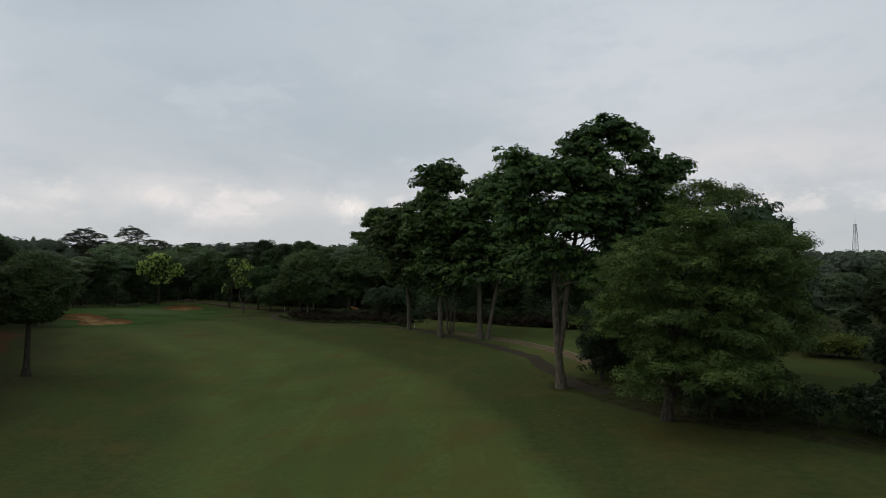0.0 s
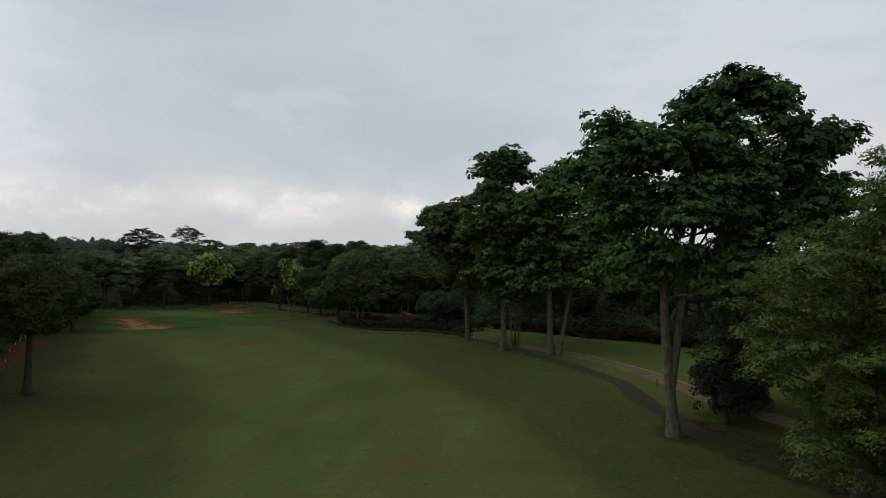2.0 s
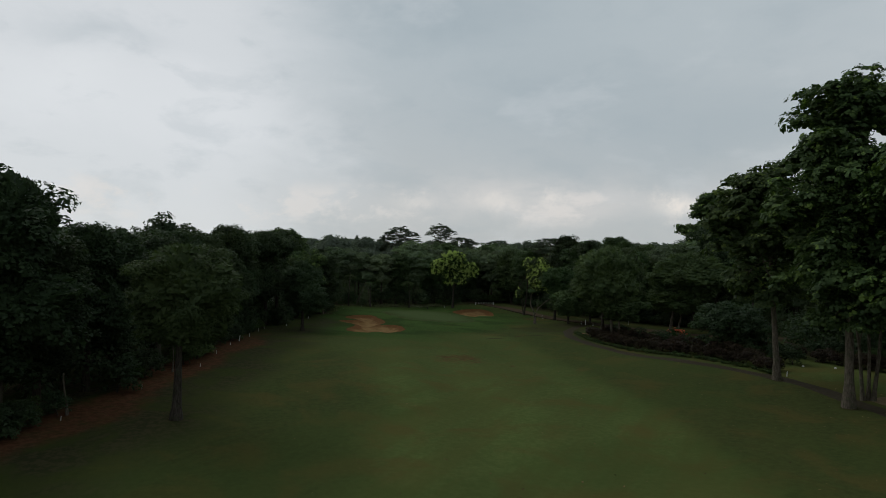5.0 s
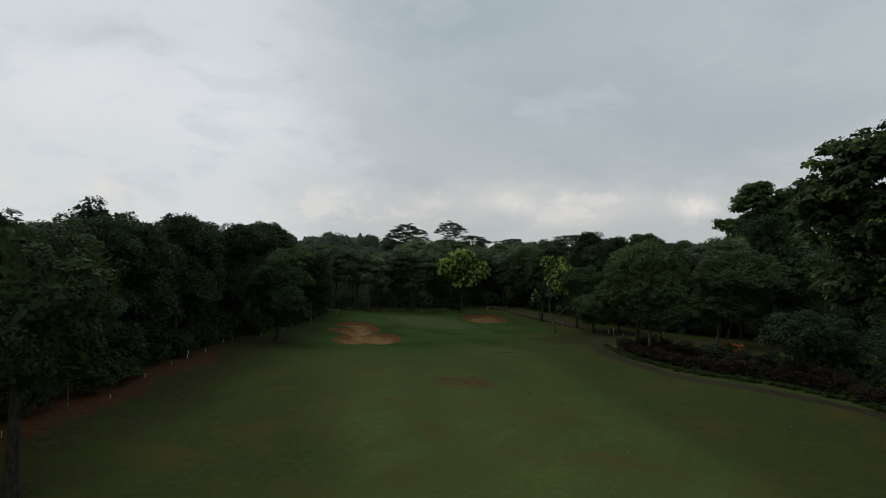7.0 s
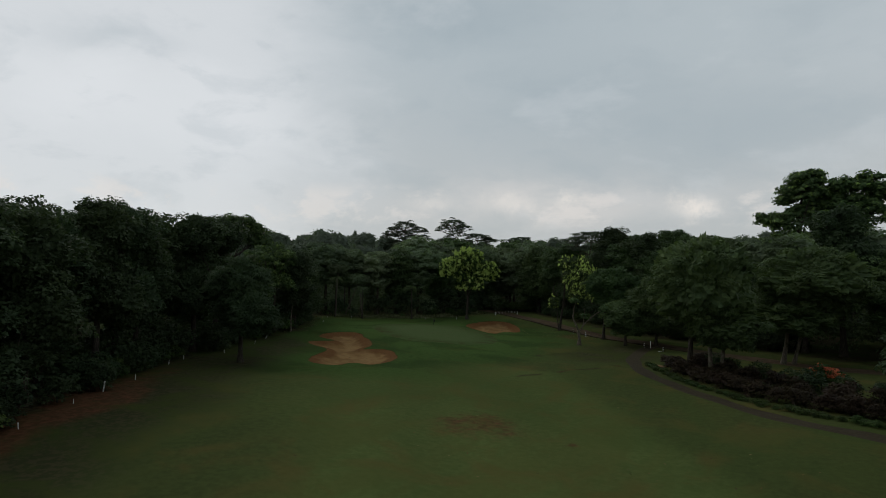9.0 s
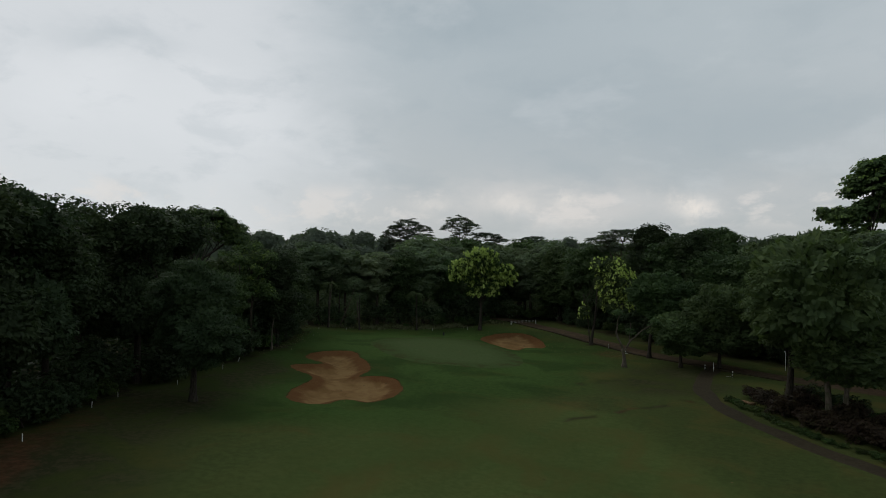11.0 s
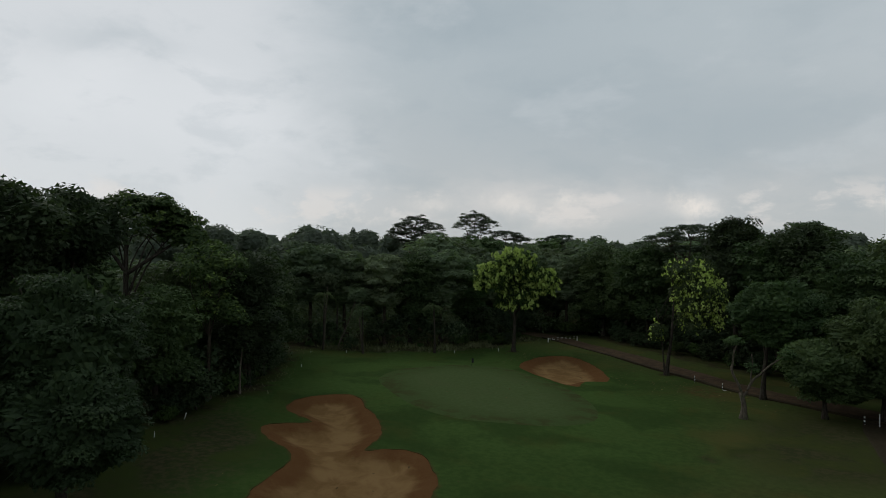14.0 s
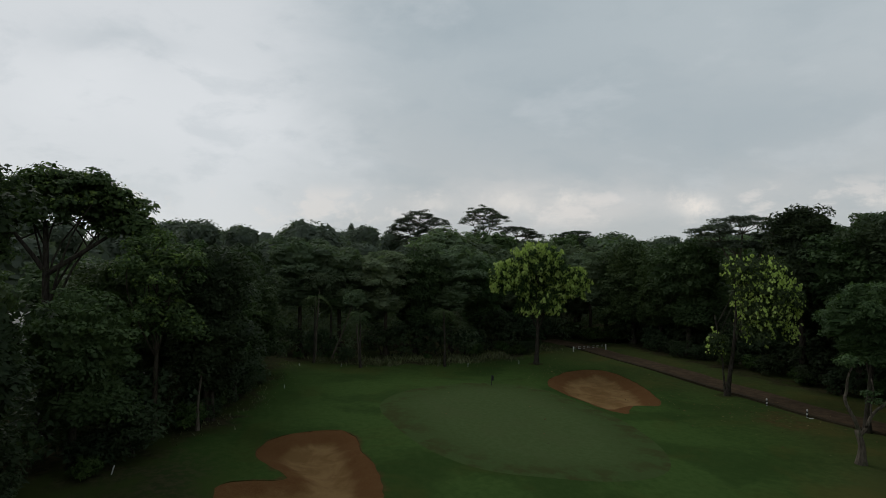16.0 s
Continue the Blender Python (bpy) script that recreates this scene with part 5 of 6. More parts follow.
def far_woods():
    """Canopy of the woods beyond, out to the skyline: close crowns with loose leaves on their outsides."""
    rng = np.random.default_rng(9)
    near, far, low = [], [], []
    for _ in range(1900):
        a, d = rng.uniform(radians(2), radians(215)), 40 + 480 * rng.random() ** 1.25
        x, y = -40 + d * 1.1 * math.cos(a), 120 + d * math.sin(a)
        if inside(CLEARING, np.array([x]), np.array([y]))[0] or float(away(CLEARING, np.array([x]), np.array([y]), True)[0]) < 42:
            continue
        top = (rng.uniform(9.0, 12.5) if x > 35 else rng.uniform(12.5, 17.5)) + 0.012 * d
        w = rng.uniform(3.0, 5.4) * (0.7 if x > 35 else 1.0)
        row = near if d < 190 else far
        row.append((x, y, top - w * 0.8, w, w, w * 0.8))
        low.append((x + rng.normal() * 2.0, y + rng.normal() * 2.0, top * 0.4, w * 1.2, w * 1.2, top * 0.42))
    close, away_off = np.array(near), np.array(far)
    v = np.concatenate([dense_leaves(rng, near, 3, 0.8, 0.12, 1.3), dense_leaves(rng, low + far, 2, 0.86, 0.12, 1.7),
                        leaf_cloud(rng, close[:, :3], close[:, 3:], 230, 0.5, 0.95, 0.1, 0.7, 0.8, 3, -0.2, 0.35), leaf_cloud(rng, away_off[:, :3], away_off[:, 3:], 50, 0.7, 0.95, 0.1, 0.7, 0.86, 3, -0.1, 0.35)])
    tagged(new("far_woods", quads("far_woods", v, LEAF_FAR_HAZE)), "dull green skyline canopy of distant woods, haze in its leaf colour", "woods", kind="stuff")


far_woods()

# undergrowth along the edges
for line, count, kinds, lo, hi in (([(-41, 44), (-46.5, 57), (-52, 66.5), (-58.5, 79.5), (-69.5, 94), (-76, 108), (-81, 122), (-90, 134)], 70, (shrub, shrub_dark, shrub_dark), 0.6, 1.3),
                                   ([(-97, 144), (-89, 148.5), (-83, 155), (-78.5, 164), (-77.5, 174)], 12, (shrub, shrub_dark), 0.35, 0.7),
                                   ([(-70, 180.5), (-59, 171), (-45, 159.5), (-35, 152), (-22, 146.5)], 34, (shrub_dark, shrub_dark, shrub), 0.6, 1.2),
                                   ([(17, 43), (24, 38), (30, 30)], 12, (shrub_dark, shrub), 0.7, 1.0),
                                   ([(-7, 115), (5, 105), (20, 89), (31, 71), (38, 58)], 26, (shrub, shrub_dark), 0.7, 1.4)):
    pts = spline(line, False, 1.0)
    for _ in range(count):
        i = rng_wood.randrange(len(pts) - 1)
        dx, dy = pts[i + 1] - pts[i]
        k = rng_wood.uniform(0.6, 2.6) / math.hypot(dx, dy)
        x, y = pts[i][0] - dy * k, pts[i][1] + dx * k
        grow(rng_wood.choice(kinds), float(x), float(y), rng_wood.uniform(lo, hi), None, rng_wood)


def forest_floor(name, label, seed, count, box, near, far, size, mat):
    """Leafy growth on the forest floor behind the first trunks."""
    rng = np.random.default_rng(seed)
    c, r = [], []
    while len(c) < count:
        x, y = rng.uniform(box[0], box[1]), rng.uniform(box[2], box[3])
        if not inside(CLEARING, np.array([x]), np.array([y]))[0] and near < float(away(CLEARING, np.array([x]), np.array([y]), True)[0]) < far:
            k = rng.uniform(*size)
            c.append((x, y, gz(x, y) + k * rng.uniform(0.5, 1.6)))
            r.append((k, k, k * 0.95))
    v = leaf_cloud(rng, c, r, 110, 0.36, 0.75, 0.3, 0.6, 0.45, 3)
    tagged(new(name, quads(name, v, mat)), label, "undergrowth", kind="stuff")


forest_floor("undergrowth", "dark leafy undergrowth on the forest floor", 17, 720, (-118, 42, 32, 142), 2.2, 15, (0.8, 2.0), LEAF_WALL)
forest_floor("scrub", "dull green scrub between the trunks behind the green", 18, 520, (-128, -5, 141, 225), 4.5, 32, (0.8, 2.4), LEAF_GREY)
for line, gap in (([(-101, 146), (-92, 152.5), (-87.5, 158), (-83.5, 166), (-83.5, 178)], 4.6), ([(-70, 186), (-57, 176), (-43, 164.5), (-33, 157), (-21, 151)], 3.0)):
    for x, y in spline(line, False, gap):
        grow(shrub_dark, float(x) + rng_wood.uniform(-1, 1), float(y) + rng_wood.uniform(-1, 1), rng_wood.uniform(1.2, 2.1), None, rng_wood)
for x, y, k, kind in ((-84, 185, 1.0, layer_b), (-77, 185.5, 1.05, layer_a), (-70.5, 185.0, 1.0, layer_b), (-80.5, 191, 1.15, layer_a), (-88, 179.5, 1.05, layer_b), (-73, 191, 1.15, layer_b), (-87, 187, 1.1, layer_a)):
    grow(kind, x, y, k, None, rng_wood)
for x, y, k in ((-82, 183.6, 1.3), (-79, 184, 1.5), (-75.6, 182.6, 1.2), (-72.4, 183, 1.4), (-84.5, 182.4, 1.2), (-81.6, 165.0, 0.8), (-83.4, 160.4, 0.9), (-80.4, 170.4, 0.8)):
    grow(shrub, x, y, k, None, rng_wood)
for x, y, k in ((18.2, 40.6, 1.5), (20.2, 38.6, 1.5), (22.4, 36.4, 1.0), (21.6, 41.0, 1.5), (25.0, 33.2, 1.2), (16.2, 43.6, 1.3), (13.4, 53.0, 1.4), (24.4, 35.0, 0.9), (26.4, 31.4, 1.2), (17.0, 38.6, 1.2)):
    grow(shrub_dark, x, y, k, None, rng_wood)


# ---- palms ----
def palm(seed, height, fronds=10, reach=1.9):
    rng = np.random.default_rng(seed)
    root = tagged(new("palm_tree"), "slim palm with drooping feathery fronds", "palm", "palms")
    lean = rng.uniform(-0.4, 0.4, 2)
    line = trunk_line(rng, (lean[0], lean[1], height), 0.13, 0.08, wander=0.06)
    part("trunk", tubes("trunk", [line], BARK_DARK, 6), root)
    top = line[0][-1]
    leaves, ribs = [], []
    for i in range(fronds):
        a = i * 2.39996 + rng.uniform(-0.2, 0.2)
        rise = rng.uniform(0.05, 0.95)
        u = np.linspace(0, 1, 13)
        out = np.array([math.cos(a), math.sin(a), 0.0])
        length = reach * rng.uniform(0.85, 1.1)
        pts = top + out * (u * length * 0.9)[:, None] + np.array([0, 0, 1.0]) * ((rise * u - (0.75 + rise * 0.5) * u ** 2.2) * length)[:, None]
        ribs.append((pts[::3], np.linspace(0.025, 0.006, 5)))
        way = unit(np.gradient(pts, axis=0))
        flank = np.cross(way, np.array([0, 0, 1.0]))
        flank = unit(flank)
        for j in range(1, 13):
            s = 0.5 * math.sin(math.pi * (0.12 + 0.85 * u[j])) + 0.1
            for sign in (-1, 1):
                tip = pts[j] + (flank[j] * sign * 0.75 + way[j] * 0.5 + np.array([0, 0, -0.45])) * s
                w = way[j] * 0.04
                leaves.append([pts[j] - w, pts[j] + w, tip + w * 0.3, tip - w * 0.3])
    crown = part("crown", quads("crown", np.array(leaves), LEAF_PALM), root)
    part("rib", tubes("rib", ribs, LEAF_PALM, 4), crown)
    return root


palm_a, palm_b, palm_c = palm(71, 5.6), palm(72, 7.2), palm(73, 9.4, 11, 2.2)
for ob, x, y, turn, k in ((palm_a, -88.9, 145.6, 0, 1.0), (palm_a, -82.4, 152.0, 100, 1.08), (palm_b, -94.6, 144.6, 30, 1.0), (palm_c, -81.8, 121.6, 0, 1.1), (palm_c, -85.0, 126.0, 120, 1.14),
                          (palm_c, -88.6, 128.4, 220, 0.96), (palm_b, -9.0, 128.0, 150, 1.2), (palm_a, -96.6, 149.4, 200, 1.2)):
    grow(ob, x, y, k, turn)

# ---- hedges and flowers by the cart path ----
red_shrub = tree("shrub", "dark red-leaved hedge shrub beside the cart path", 81, [(0, 0, 0.7, 1.0, 1.0, 0.75, 14)], 0.42, 80, 0.18, LEAF_RED, BARK_DARK, [(0, 0, 0, 0, 0.6, 0.04, 0.02)], "hedge shrubs", limbs=2)
tagged(red_shrub, category="shrub")
border = tree("shrub", "low clipped green border shrub along the path", 82, [(0, 0, 0.32, 0.8, 0.8, 0.36, 10)], 0.3, 70, 0.14, LEAF_SHRUB, BARK_DARK, [(0, 0, 0, 0, 0.3, 0.03, 0.02)], "hedge shrubs", limbs=2)
tagged(border, category="shrub")
flowering = tree("flowering_shrub", "green shrub covered in orange-red blossom", 83, [(0, 0, 1.2, 1.7, 1.5, 1.1, 26)], 0.45, 70, 0.22, LEAF_SHRUB, BARK_DARK, [(0, 0, 0, 0, 1.0, 0.05, 0.02)], limbs=4)
tagged(flowering, category="shrub")
rng_bloom = np.random.default_rng(84)
bc, br = clumps(rng_bloom, [(0.2, -0.4, 1.5, 1.3, 1.2, 0.9, 12)], 0.34)
part("blossom", quads("blossom", leaf_cloud(rng_bloom, bc, br, 46, 0.17, 0.8), LEAF_ORANGE), flowering, "orange-red blossom")
grow(flowering, -18.0, 119.8, 1.0, 20)
grow(flowering, -23.6, 121.4, 0.6, 80)


def line_up(kind, line, gap, lo, hi, off=0.4):
    pts = spline(line, False, gap)
    for x, y in pts:
        grow(kind, float(x) + rng_wood.uniform(-off, off), float(y) + rng_wood.uniform(-off, off), rng_wood.uniform(lo, hi), None, rng_wood)


line_up(red_shrub, [(-32.6, 128.6), (-28.6, 121.6), (-22.6, 114.6), (-15.6, 109.4), (-9.6, 105.0), (-5.4, 101.0)], 1.05, 0.75, 1.1)
line_up(red_shrub, [(-29.8, 128.2), (-25.4, 121.0), (-19.0, 114.4), (-12.4, 110.2), (-6.6, 105.0)], 1.7, 0.9, 1.4, 0.9)
line_up(shrub_dark, [(-27.4, 127.0), (-23.0, 120.4), (-16.6, 115.2), (-9.8, 111.2), (-4.0, 105.4)], 2.4, 0.6, 1.0, 0.8)
line_up(border, [(-33.6, 126.4), (-29.4, 119.4), (-22.6, 112.0), (-14.6, 106.4), (-8.4, 102.6), (-5.6, 99.6)], 0.95, 0.55, 0.85, 0.2)
line_up(red_shrub, [(-7.6, 113.6), (0.0, 107.4), (6.6, 101.6), (14.0, 94.6), (20.6, 87.6), (27.0, 77.0)], 1.15, 0.9, 1.3)
line_up(shrub, [(-26.0, 124.4), (-20.0, 117.4), (-14.6, 112.6)], 3.4, 0.6, 1.0, 0.8)

yellow_shrub = tree("shrub", "yellow-green garden shrub behind the red hedge", 85, [(0, 0, 1.1, 1.3, 1.3, 1.2, 20)], 0.45, 90, 0.18, LEAF_YELLOW, BARK_DARK, [(0, 0, 0, 0, 0.8, 0.05, 0.02)], "yellow shrubs", limbs=2)
tagged(yellow_shrub, category="shrub")
for x, y, k in ((14.5, 104.1, 1.1), (11.5, 105.4, 1.0), (19.0, 90.4, 0.9), (35.5, 58.6, 1.0), (37.4, 58.0, 1.2), (39.4, 57.6, 1.1), (36.4, 60.2, 1.2)):
    grow(yellow_shrub, x, y, k, None, rng_wood)

# ---- tall grass along the back of the green ----
def grass_fringe():
    rng = np.random.default_rng(91)
    line = np.concatenate([spline([(-79.5, 118), (-83, 126), (-89.5, 134.5), (-95.5, 142)], False, 0.35), spline([(-95, 145.5), (-89, 147.2), (-83, 153.4), (-78.6, 161.5), (-77.4, 172)], False, 0.3)])
    leaves = []
    for x, y in line:
        low_blades = 0.5 if y < 143.5 and x < -79 else 1.0
        for _ in range(52 if low_blades == 1.0 else 5):
            back = abs(rng.normal()) * (3.6 if low_blades == 1.0 else 1.2)
            px, py = x + rng.normal() * 0.7 - back * 0.75, y + rng.normal() * 0.7 + back * 0.6
            if math.sin(px * 0.9) + math.sin(py * 1.3 + px * 0.4) < rng.uniform(-1.6, 0.6):
                continue
            base = np.array([px, py, gz(px, py) - 0.05])
            a, h = rng.uniform(0, 6.28), rng.uniform(0.15, 0.6) * low_blades
            lean = np.array([math.cos(a), math.sin(a), 0]) * h * rng.uniform(0.3, 1.4)
            w = np.array([-math.sin(a), math.cos(a), 0]) * 0.06
            leaves.append([base - w, base + w, base + lean + np.array([0, 0, h])])
    tagged(new("tall_grass", quads("tall_grass", np.array(leaves), LEAF_GRASS)), "pale unmown grass along the forest edge", "grass", kind="stuff")


grass_fringe()


def fallen_leaves():
    rng = np.random.default_rng(92)
    bits = []
    for cx, cy, sx, sy, count in ((-72, 158, 5, 3, 420), (-51, 150, 5, 4, 380), (-62, 150, 3, 3, 90), (-66, 136, 7, 7, 70), (-12, 70, 9, 22, 260), (-25, 88, 10, 12, 120), (8, 47, 4, 5, 160), (1, 87, 5, 5, 160), (-60, 108, 4, 5, 40), (-6, 40, 8, 14, 130)):
        for _ in range(count):
            x, y = cx + rng.normal() * sx, cy + rng.normal() * sy
            a, s = rng.uniform(0, 6.28), rng.uniform(0.04, 0.10)
            p = np.array([x, y, gz(x, y) + 0.03 + (0.28 if inside(GREEN, np.array([x]), np.array([y]))[0] else 0.0)])
            u, v = np.array([math.cos(a), math.sin(a), rng.uniform(0, 0.5)]) * s, np.array([-math.sin(a), math.cos(a), rng.uniform(0, 0.3)]) * s * 0.6
            bits.append([p - u, p + v, p + u, p - v])
    tagged(new("fallen_leaves", quads("fallen_leaves", np.array(bits), LEAF_DRY)), "dry yellow and brown fallen leaves on the turf", "leaves", kind="stuff")


LEAF_DRY = leaf_material("dry_leaf", (0.03, 0.02, 0.012), (0.13, 0.09, 0.035), (0.32, 0.26, 0.12), 0.8, 0.1)
fallen_leaves()


# ---- markers, posts and barrier ----
def box(name, x0, x1, y0, y1, z0, z1, mat, bevel=0.008):
    bm = bmesh.new()
    bmesh.ops.create_cube(bm, size=1.0)
    bmesh.ops.scale(bm, vec=(x1 - x0, y1 - y0, z1 - z0), verts=bm.verts)
    bmesh.ops.translate(bm, vec=((x0 + x1) / 2, (y0 + y1) / 2, (z0 + z1) / 2), verts=bm.verts)
    bmesh.ops.bevel(bm, geom=bm.edges[:], offset=bevel, segments=1, affect="EDGES")
    mesh = bpy.data.meshes.new(name)
    bm.to_mesh(mesh)
    bm.free()
    mesh.materials.append(mat)
    return mesh


def boundary_stake(height=0.75):
    root = tagged(new("boundary_stake"), "white painted boundary stake in the turf", "stake", "boundary stakes")
    part("post", box("post", -0.035, 0.035, -0.035, 0.035, -0.15, height - 0.05, WHITE_PAINT), root)
    part("cap", box("cap", -0.042, 0.042, -0.042, 0.042, height - 0.052, height, WHITE_PAINT, 0.015), root)
    return root


stake = boundary_stake()
for x, y, k, tilt in ((-42.9, 48.6, 1.1, 3), (-45.7, 54.1, 0.6, 5), (-49.0, 62.0, 0.7, 4), (-52.1, 69.9, 0.6, 6), (-56.0, 75.0, 0.7, -4), (-59.3, 79.6, 0.6, 3), (-61.4, 82.7, 1.4, 9), (-64.0, 86.7, 0.8, 0),
                      (-69.6, 93.4, 0.8, 4), (-71.6, 96.4, 0.9, -3), (-72.6, 102.0, 0.7, 0), (-76.0, 109.2, 0.7, 5), (-78.1, 112.8, 0.9, 18), (-85.6, 131.6, 0.6, 4), (-90.4, 144.2, 0.7, 10),
                      (-94.0, 141.8, 0.6, 3), (-80.4, 153.6, 0.7, 2), (-76.6, 158.6, 0.8, 0), (-4.6, 98.8, 1.0, 3)):
    ob = grow(stake, x, y, k * 0.78, 20)
    ob.matrix_basis = ob.matrix_basis @ pose(0, 0, 0, 0, tilt, 0)


def timber_post():
    root = tagged(new("timber_post"), "short orange-brown timber post beside the tan path", "post")
    part("shaft", box("shaft", -0.06, 0.06, -0.06, 0.06, -0.15, 0.66, DRY_WOOD, 0.012), root)
    part("cap", box("cap", -0.075, 0.075, -0.075, 0.075, 0.66, 0.72, DRY_WOOD, 0.02), root)
    return root


grow(timber_post(), 11.7, 61.4, 1.0, 15)


def tee_marker():
    root = tagged(new("tee_marker"), "small white tee marker on the next fairway", "marker", "tee markers")
    part("dome", tubes("dome", [(np.array([(0, 0, 0.02), (0, 0, 0.1), (0, 0, 0.17), (0, 0, 0.2)]), [0.13, 0.125, 0.08, 0.02])], WHITE_PAINT, 12), root)
    part("spike", tubes("spike", [(np.array([(0, 0, -0.12), (0, 0, 0.02)]), [0.015, 0.02])], BLACK_PAINT, 6), root)
    return root


tee = tee_marker()
for x, y in ((-3.2, 104.6), (-0.4, 104.8)):
    grow(tee, x, y, 1.0, 0)


def striped_post():
    root = tagged(new("marker_post"), "black and white striped road marker post", "post", "marker posts")
    for i in range(5):
        part("band", box("band", -0.06, 0.06, -0.06, 0.06, -0.1 + 0.2 * i, 0.1 + 0.2 * i, BLACK_PAINT if i % 2 else WHITE_PAINT, 0.006), root, "black band" if i % 2 else "white band")
    return root


marker = striped_post()
for x, y in ((-37.9, 141.9), (-34.9, 139.1), (-48.6, 150.1), (-51.5, 152.7)):
    grow(marker, x, y, 0.72, 25)
kerb = tagged(new("kerb_stone"), "white painted kerb stone at the path junction", "kerb", "kerb stones")
part("stone", box("stone", -0.45, 0.45, -0.09, 0.09, -0.05, 0.13, WHITE_PAINT, 0.03), kerb)
for x, y, turn in ((-35.3, 139.2, 20), (-48.3, 149.8, 40)):
    grow(kerb, x, y, 0.5, turn)
grow(boundary_stake(1.0), -37.0, 141.6, 1.0, 10)


def white_pole():
    root = tagged(new("light_pole"), "thin white pole with small lamp head", "pole", "white poles")
    part("shaft", tubes("shaft", [([(0, 0, -0.2), (0, 0, 1.0), (0, 0, 2.1)], [0.03, 0.025, 0.025])], WHITE_PAINT, 8), root)
    part("head", box("head", -0.13, 0.06, -0.06, 0.06, 2.08, 2.2, WHITE_PAINT, 0.02), root)
    return root


pole = white_pole()
grow(pole, -30.4, 146.4, 1.0, 40)


def road_barrier():
    """A low swing barrier across the road: posts, two rails and slats in black and white."""
    root = tagged(new("road_barrier"), "low black and white slatted barrier across the dirt road", "barrier")
    length = 5.4
    for x in (0.0, length):
        part("post", box("post", x - 0.06, x + 0.06, -0.06, 0.06, -0.1, 1.05, WHITE_PAINT), root)
    for z in (0.55, 0.92):
        n = 14
        for i in range(n):
            part("rail", box("rail", 0.06 + i * (length - 0.12) / n, 0.06 + (i + 1) * (length - 0.12) / n, -0.02, 0.02, z, z + 0.06, WHITE_PAINT if i % 2 == 0 else BLACK_PAINT, 0.004), root)
    for i in range(1, 7):
        x = i * length / 7
        part("slat", box("slat", x - 0.02, x + 0.02, -0.045, -0.031, 0.55, 1.0, WHITE_PAINT if i % 2 else BLACK_PAINT, 0.003), root)
    return root


barrier = road_barrier()
barrier.matrix_basis = pose(-74.6, 171.2, gz(-74.6, 171.2), 0, 0, 58) @ Matrix.Diagonal((1, 1, 0.62, 1))

# hole marker on the green, bare sapling, cut logs
pin = tagged(new("hole_marker"), "short dark hole marker standing on the putting green", "marker")
part("stick", tubes("stick", [([(0, 0, -0.1), (0, 0, 0.4), (0.01, 0, 0.95)], [0.025, 0.025, 0.02])], BLACK_PAINT, 6), pin)
part("flag", box("flag", 0.0, 0.2, -0.012, 0.012, 0.45, 0.92, BLACK_PAINT, 0.004), pin)
pin.matrix_basis = pose(-73.4, 145.4, gz(-73.4, 145.4) + 0.2, 0, 0, 30)


def bare_sapling(seed):
    rng = np.random.default_rng(seed)
    root = tagged(new("bare_sapling"), "leafless pale sapling stem at the forest edge", "sapling", "bare saplings")
    stem = trunk_line(rng, (0.2, 0.1, 2.4), 0.07, 0.04, k=7, wander=0.08)
    part("stem", tubes("stem", [stem, limb(rng, stem[0][2], stem[0][2] + np.array([0.5, 0.3, 0.5]), 0.03, 0.01)], BARK_PALE, 6), root)
    return root


def bare_stem(seed, lean):
    rng = np.random.default_rng(seed)
    root = tagged(new("slender_trunk"), "thin pale trunk of a slender tree in the dark wood edge", "tree", "slender trunks")
    stem = trunk_line(rng, (lean, 0.2, 8.0), 0.13, 0.08, wander=0.15)
    part("trunk", tubes("trunk", [stem], BARK_PALE, 7), root)
    rng2 = np.random.default_rng(seed + 1)
    c, r = clumps(rng2, [(lean, 0.2, 8.6, 1.9, 1.9, 1.5, 18)], 0.7)
    part("crown", quads("crown", leaf_cloud(rng2, c, r, 110, 0.26, corners=3), LEAF_GREY), root)
    return root


grow(bare_stem(97, 0.2), -96.2, 146.6, 1.0, 0)
grow(bare_stem(98, 3.2), -94.4, 147.0, 0.8, 30)
sapling = bare_sapling(95)
for x, y, k in ((-52.4, 67.2, 1.0), (-55.6, 72.4, 0.6), (-90.6, 147.6, 1.8), (-80.6, 119.6, 1.5), (-46.6, 55.0, 1.2)):
    grow(sapling, x, y, k)
log_thing = tagged(new("cut_log"), "short brown cut log lying on the grass by the path", "log", "cut logs")
part("bark", tubes("bark", [(np.array([(-0.45, 0, 0.16), (-0.1, 0.02, 0.17), (0.2, 0.0, 0.16), (0.5, 0.03, 0.15)]), [0.17, 0.19, 0.18, 0.16])], DRY_WOOD, 9), log_thing)
grow(log_thing, -32.2, 125.6, 1.0, 60)
grow(log_thing, -32.7, 126.4, 0.8, 150)


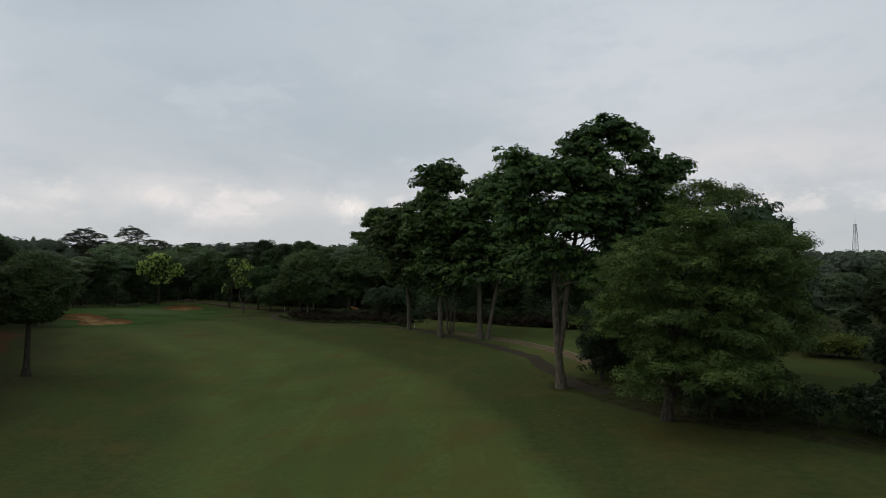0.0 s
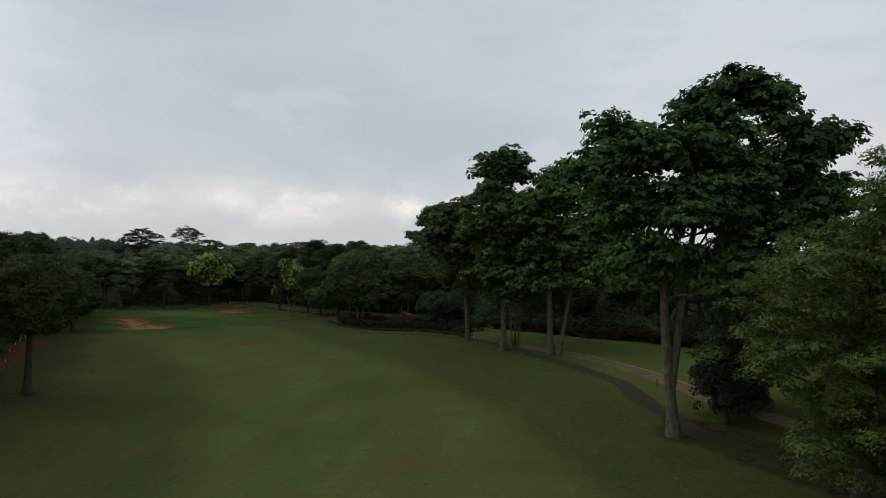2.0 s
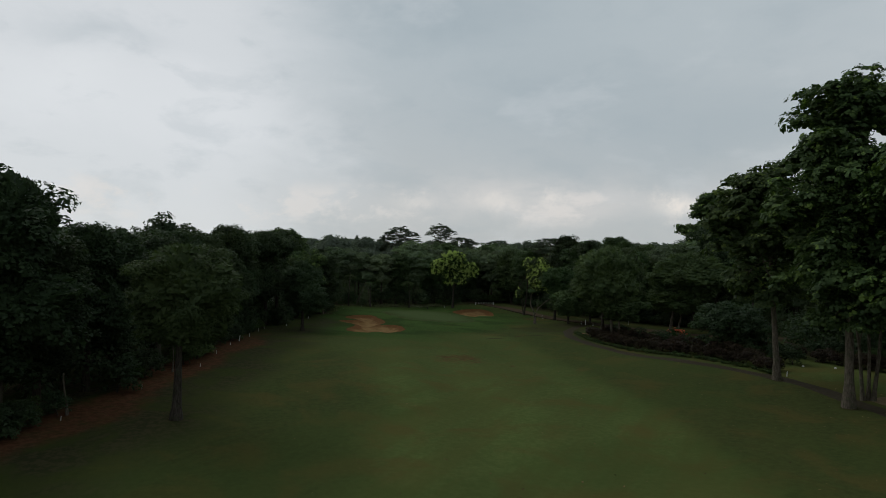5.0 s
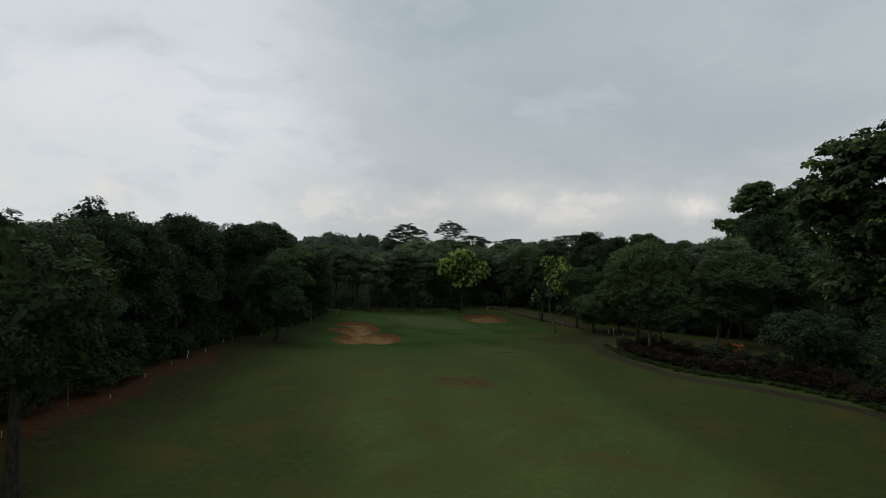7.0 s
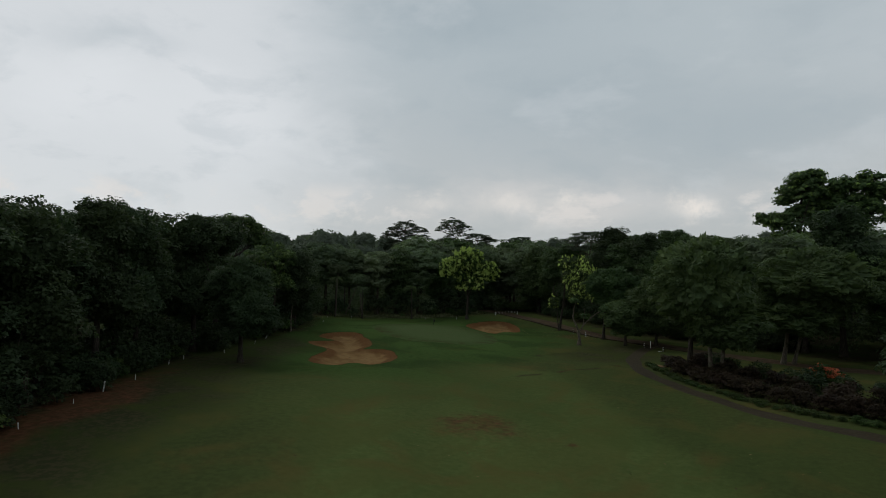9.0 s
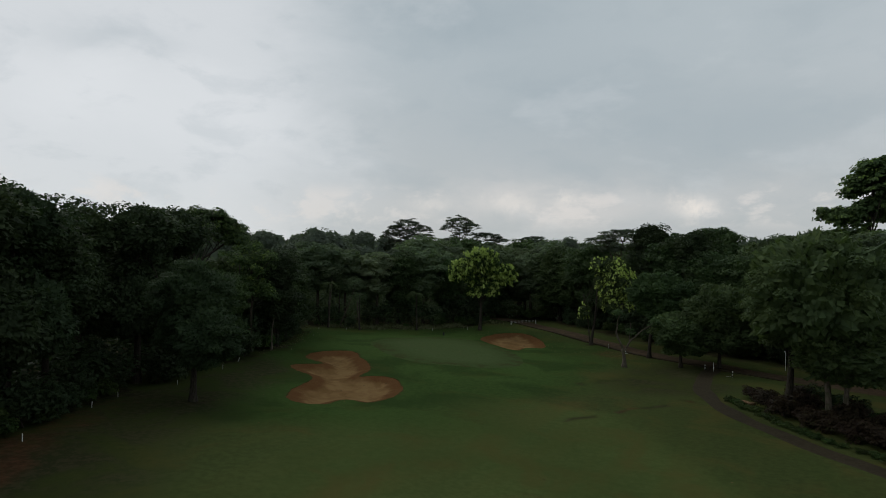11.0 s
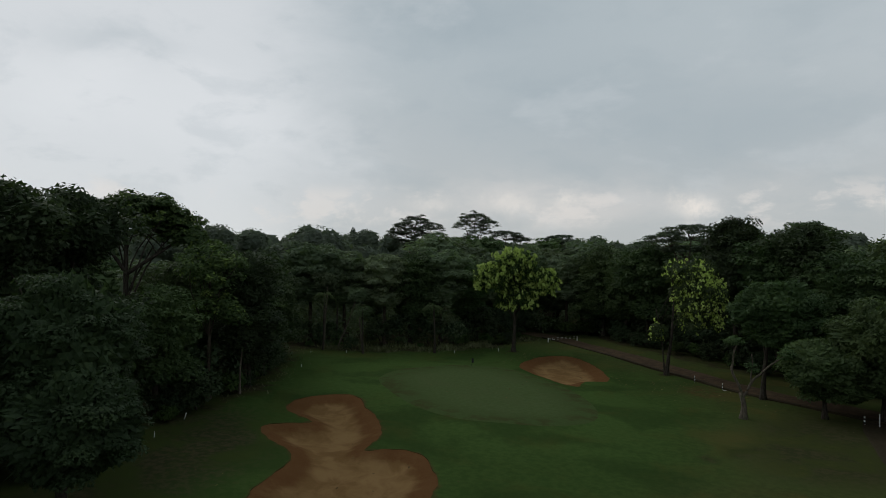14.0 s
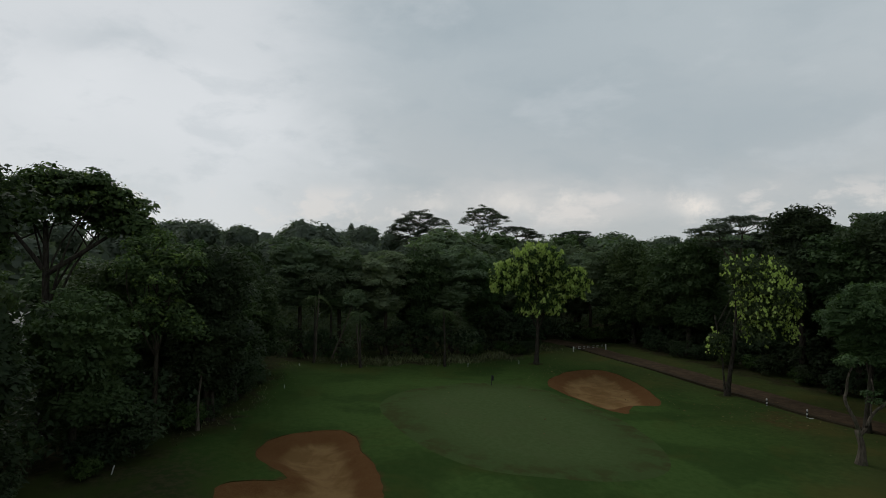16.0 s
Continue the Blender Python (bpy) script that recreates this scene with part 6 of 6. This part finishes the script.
# ---- distance: tower and houses ----
def radio_tower():
    root = tagged(new("radio_tower"), "grey steel lattice radio tower on the skyline", "tower")
    h = 30.0

    def corner(i, z):
        w = 1.6 - 1.1 * z / h
        return np.array([(-1, 1, 1, -1)[i] * w, (-1, -1, 1, 1)[i] * w, z])

    for i in range(4):
        part("leg", tubes("leg", [(np.array([corner(i, z) for z in np.linspace(0, h, 6)]), [0.12] * 6)], STEEL, 4), root)
    for k in range(15):
        for i in range(4):
            j = (i + 1) % 4
            part("brace", tubes("brace", [(np.array([corner(i, k * 2.0), corner(j, k * 2.0 + 2.0)]), [0.06, 0.06])], STEEL, 4), root)
    part("mast", tubes("mast", [(np.array([(0, 0, h - 0.5), (0, 0, h + 3.0)]), [0.08, 0.04])], STEEL, 5), root)
    for a in (0.3, 2.4, 4.5):
        part("antenna", tubes("antenna", [(np.array([(math.cos(a) * 0.9, math.sin(a) * 0.9, h - 4), (math.cos(a) * 0.9, math.sin(a) * 0.9, h - 2)]), [0.16, 0.16])], WHITE_PAINT, 6), root)
    return root


radio_tower().matrix_basis = pose(236.5, 347.0, 2.0)


def house(w, d, eaves, ridge, roof_mat):
    root = tagged(new("house"), "small house with pitched tile roof among the trees", "house", "houses in the wood")
    for name, x0, x1, y0, y1 in (("wall", -w, w, -d, -d + 0.2), ("wall", -w, w, d - 0.2, d), ("wall", -w, -w + 0.2, -d + 0.2, d - 0.2), ("wall", w - 0.2, w, -d + 0.2, d - 0.2)):
        part(name, box(name, x0, x1, y0, y1, -0.2, eaves, PLASTER), root)
    slope = math.hypot(d + 0.5, ridge - eaves)
    angle = math.degrees(math.atan2(ridge - eaves, d + 0.5))
    for sign in (-1, 1):
        roof = part("roof", box("roof", -w - 0.5, w + 0.5, 0.0, slope, 0.0, 0.12, roof_mat), root)
        roof.matrix_basis = pose(0, 0, ridge, 0, 0, 0 if sign > 0 else 180) @ pose(0, 0, 0, -angle, 0, 0)
        rows = 9
        for i in range(rows):
            tile_row = part("tile_row", box("tile_row", -w - 0.5, w + 0.5, i * slope / rows, (i + 1) * slope / rows - 0.03, 0.122, 0.165, roof_mat), roof)
    part("door", box("door", -0.45, 0.45, -d - 0.03, -d - 0.002, 0.0, 2.0, DRY_WOOD), root)
    part("window", box("window", 1.0, 2.0, -d - 0.03, -d - 0.002, 1.0, 1.9, STEEL), root)
    return root


cottage = house(3.2, 2.4, 2.3, 3.9, TERRACOTTA)
cottage.matrix_basis = pose(-97.6, 123.2, gz(-97.6, 123.2), 0, 0, 130)
shed = house(4.2, 2.8, 2.8, 4.6, PLASTER)
shed.matrix_basis = pose(-133.0, 134.0, gz(-133, 134), 0, 0, 110)
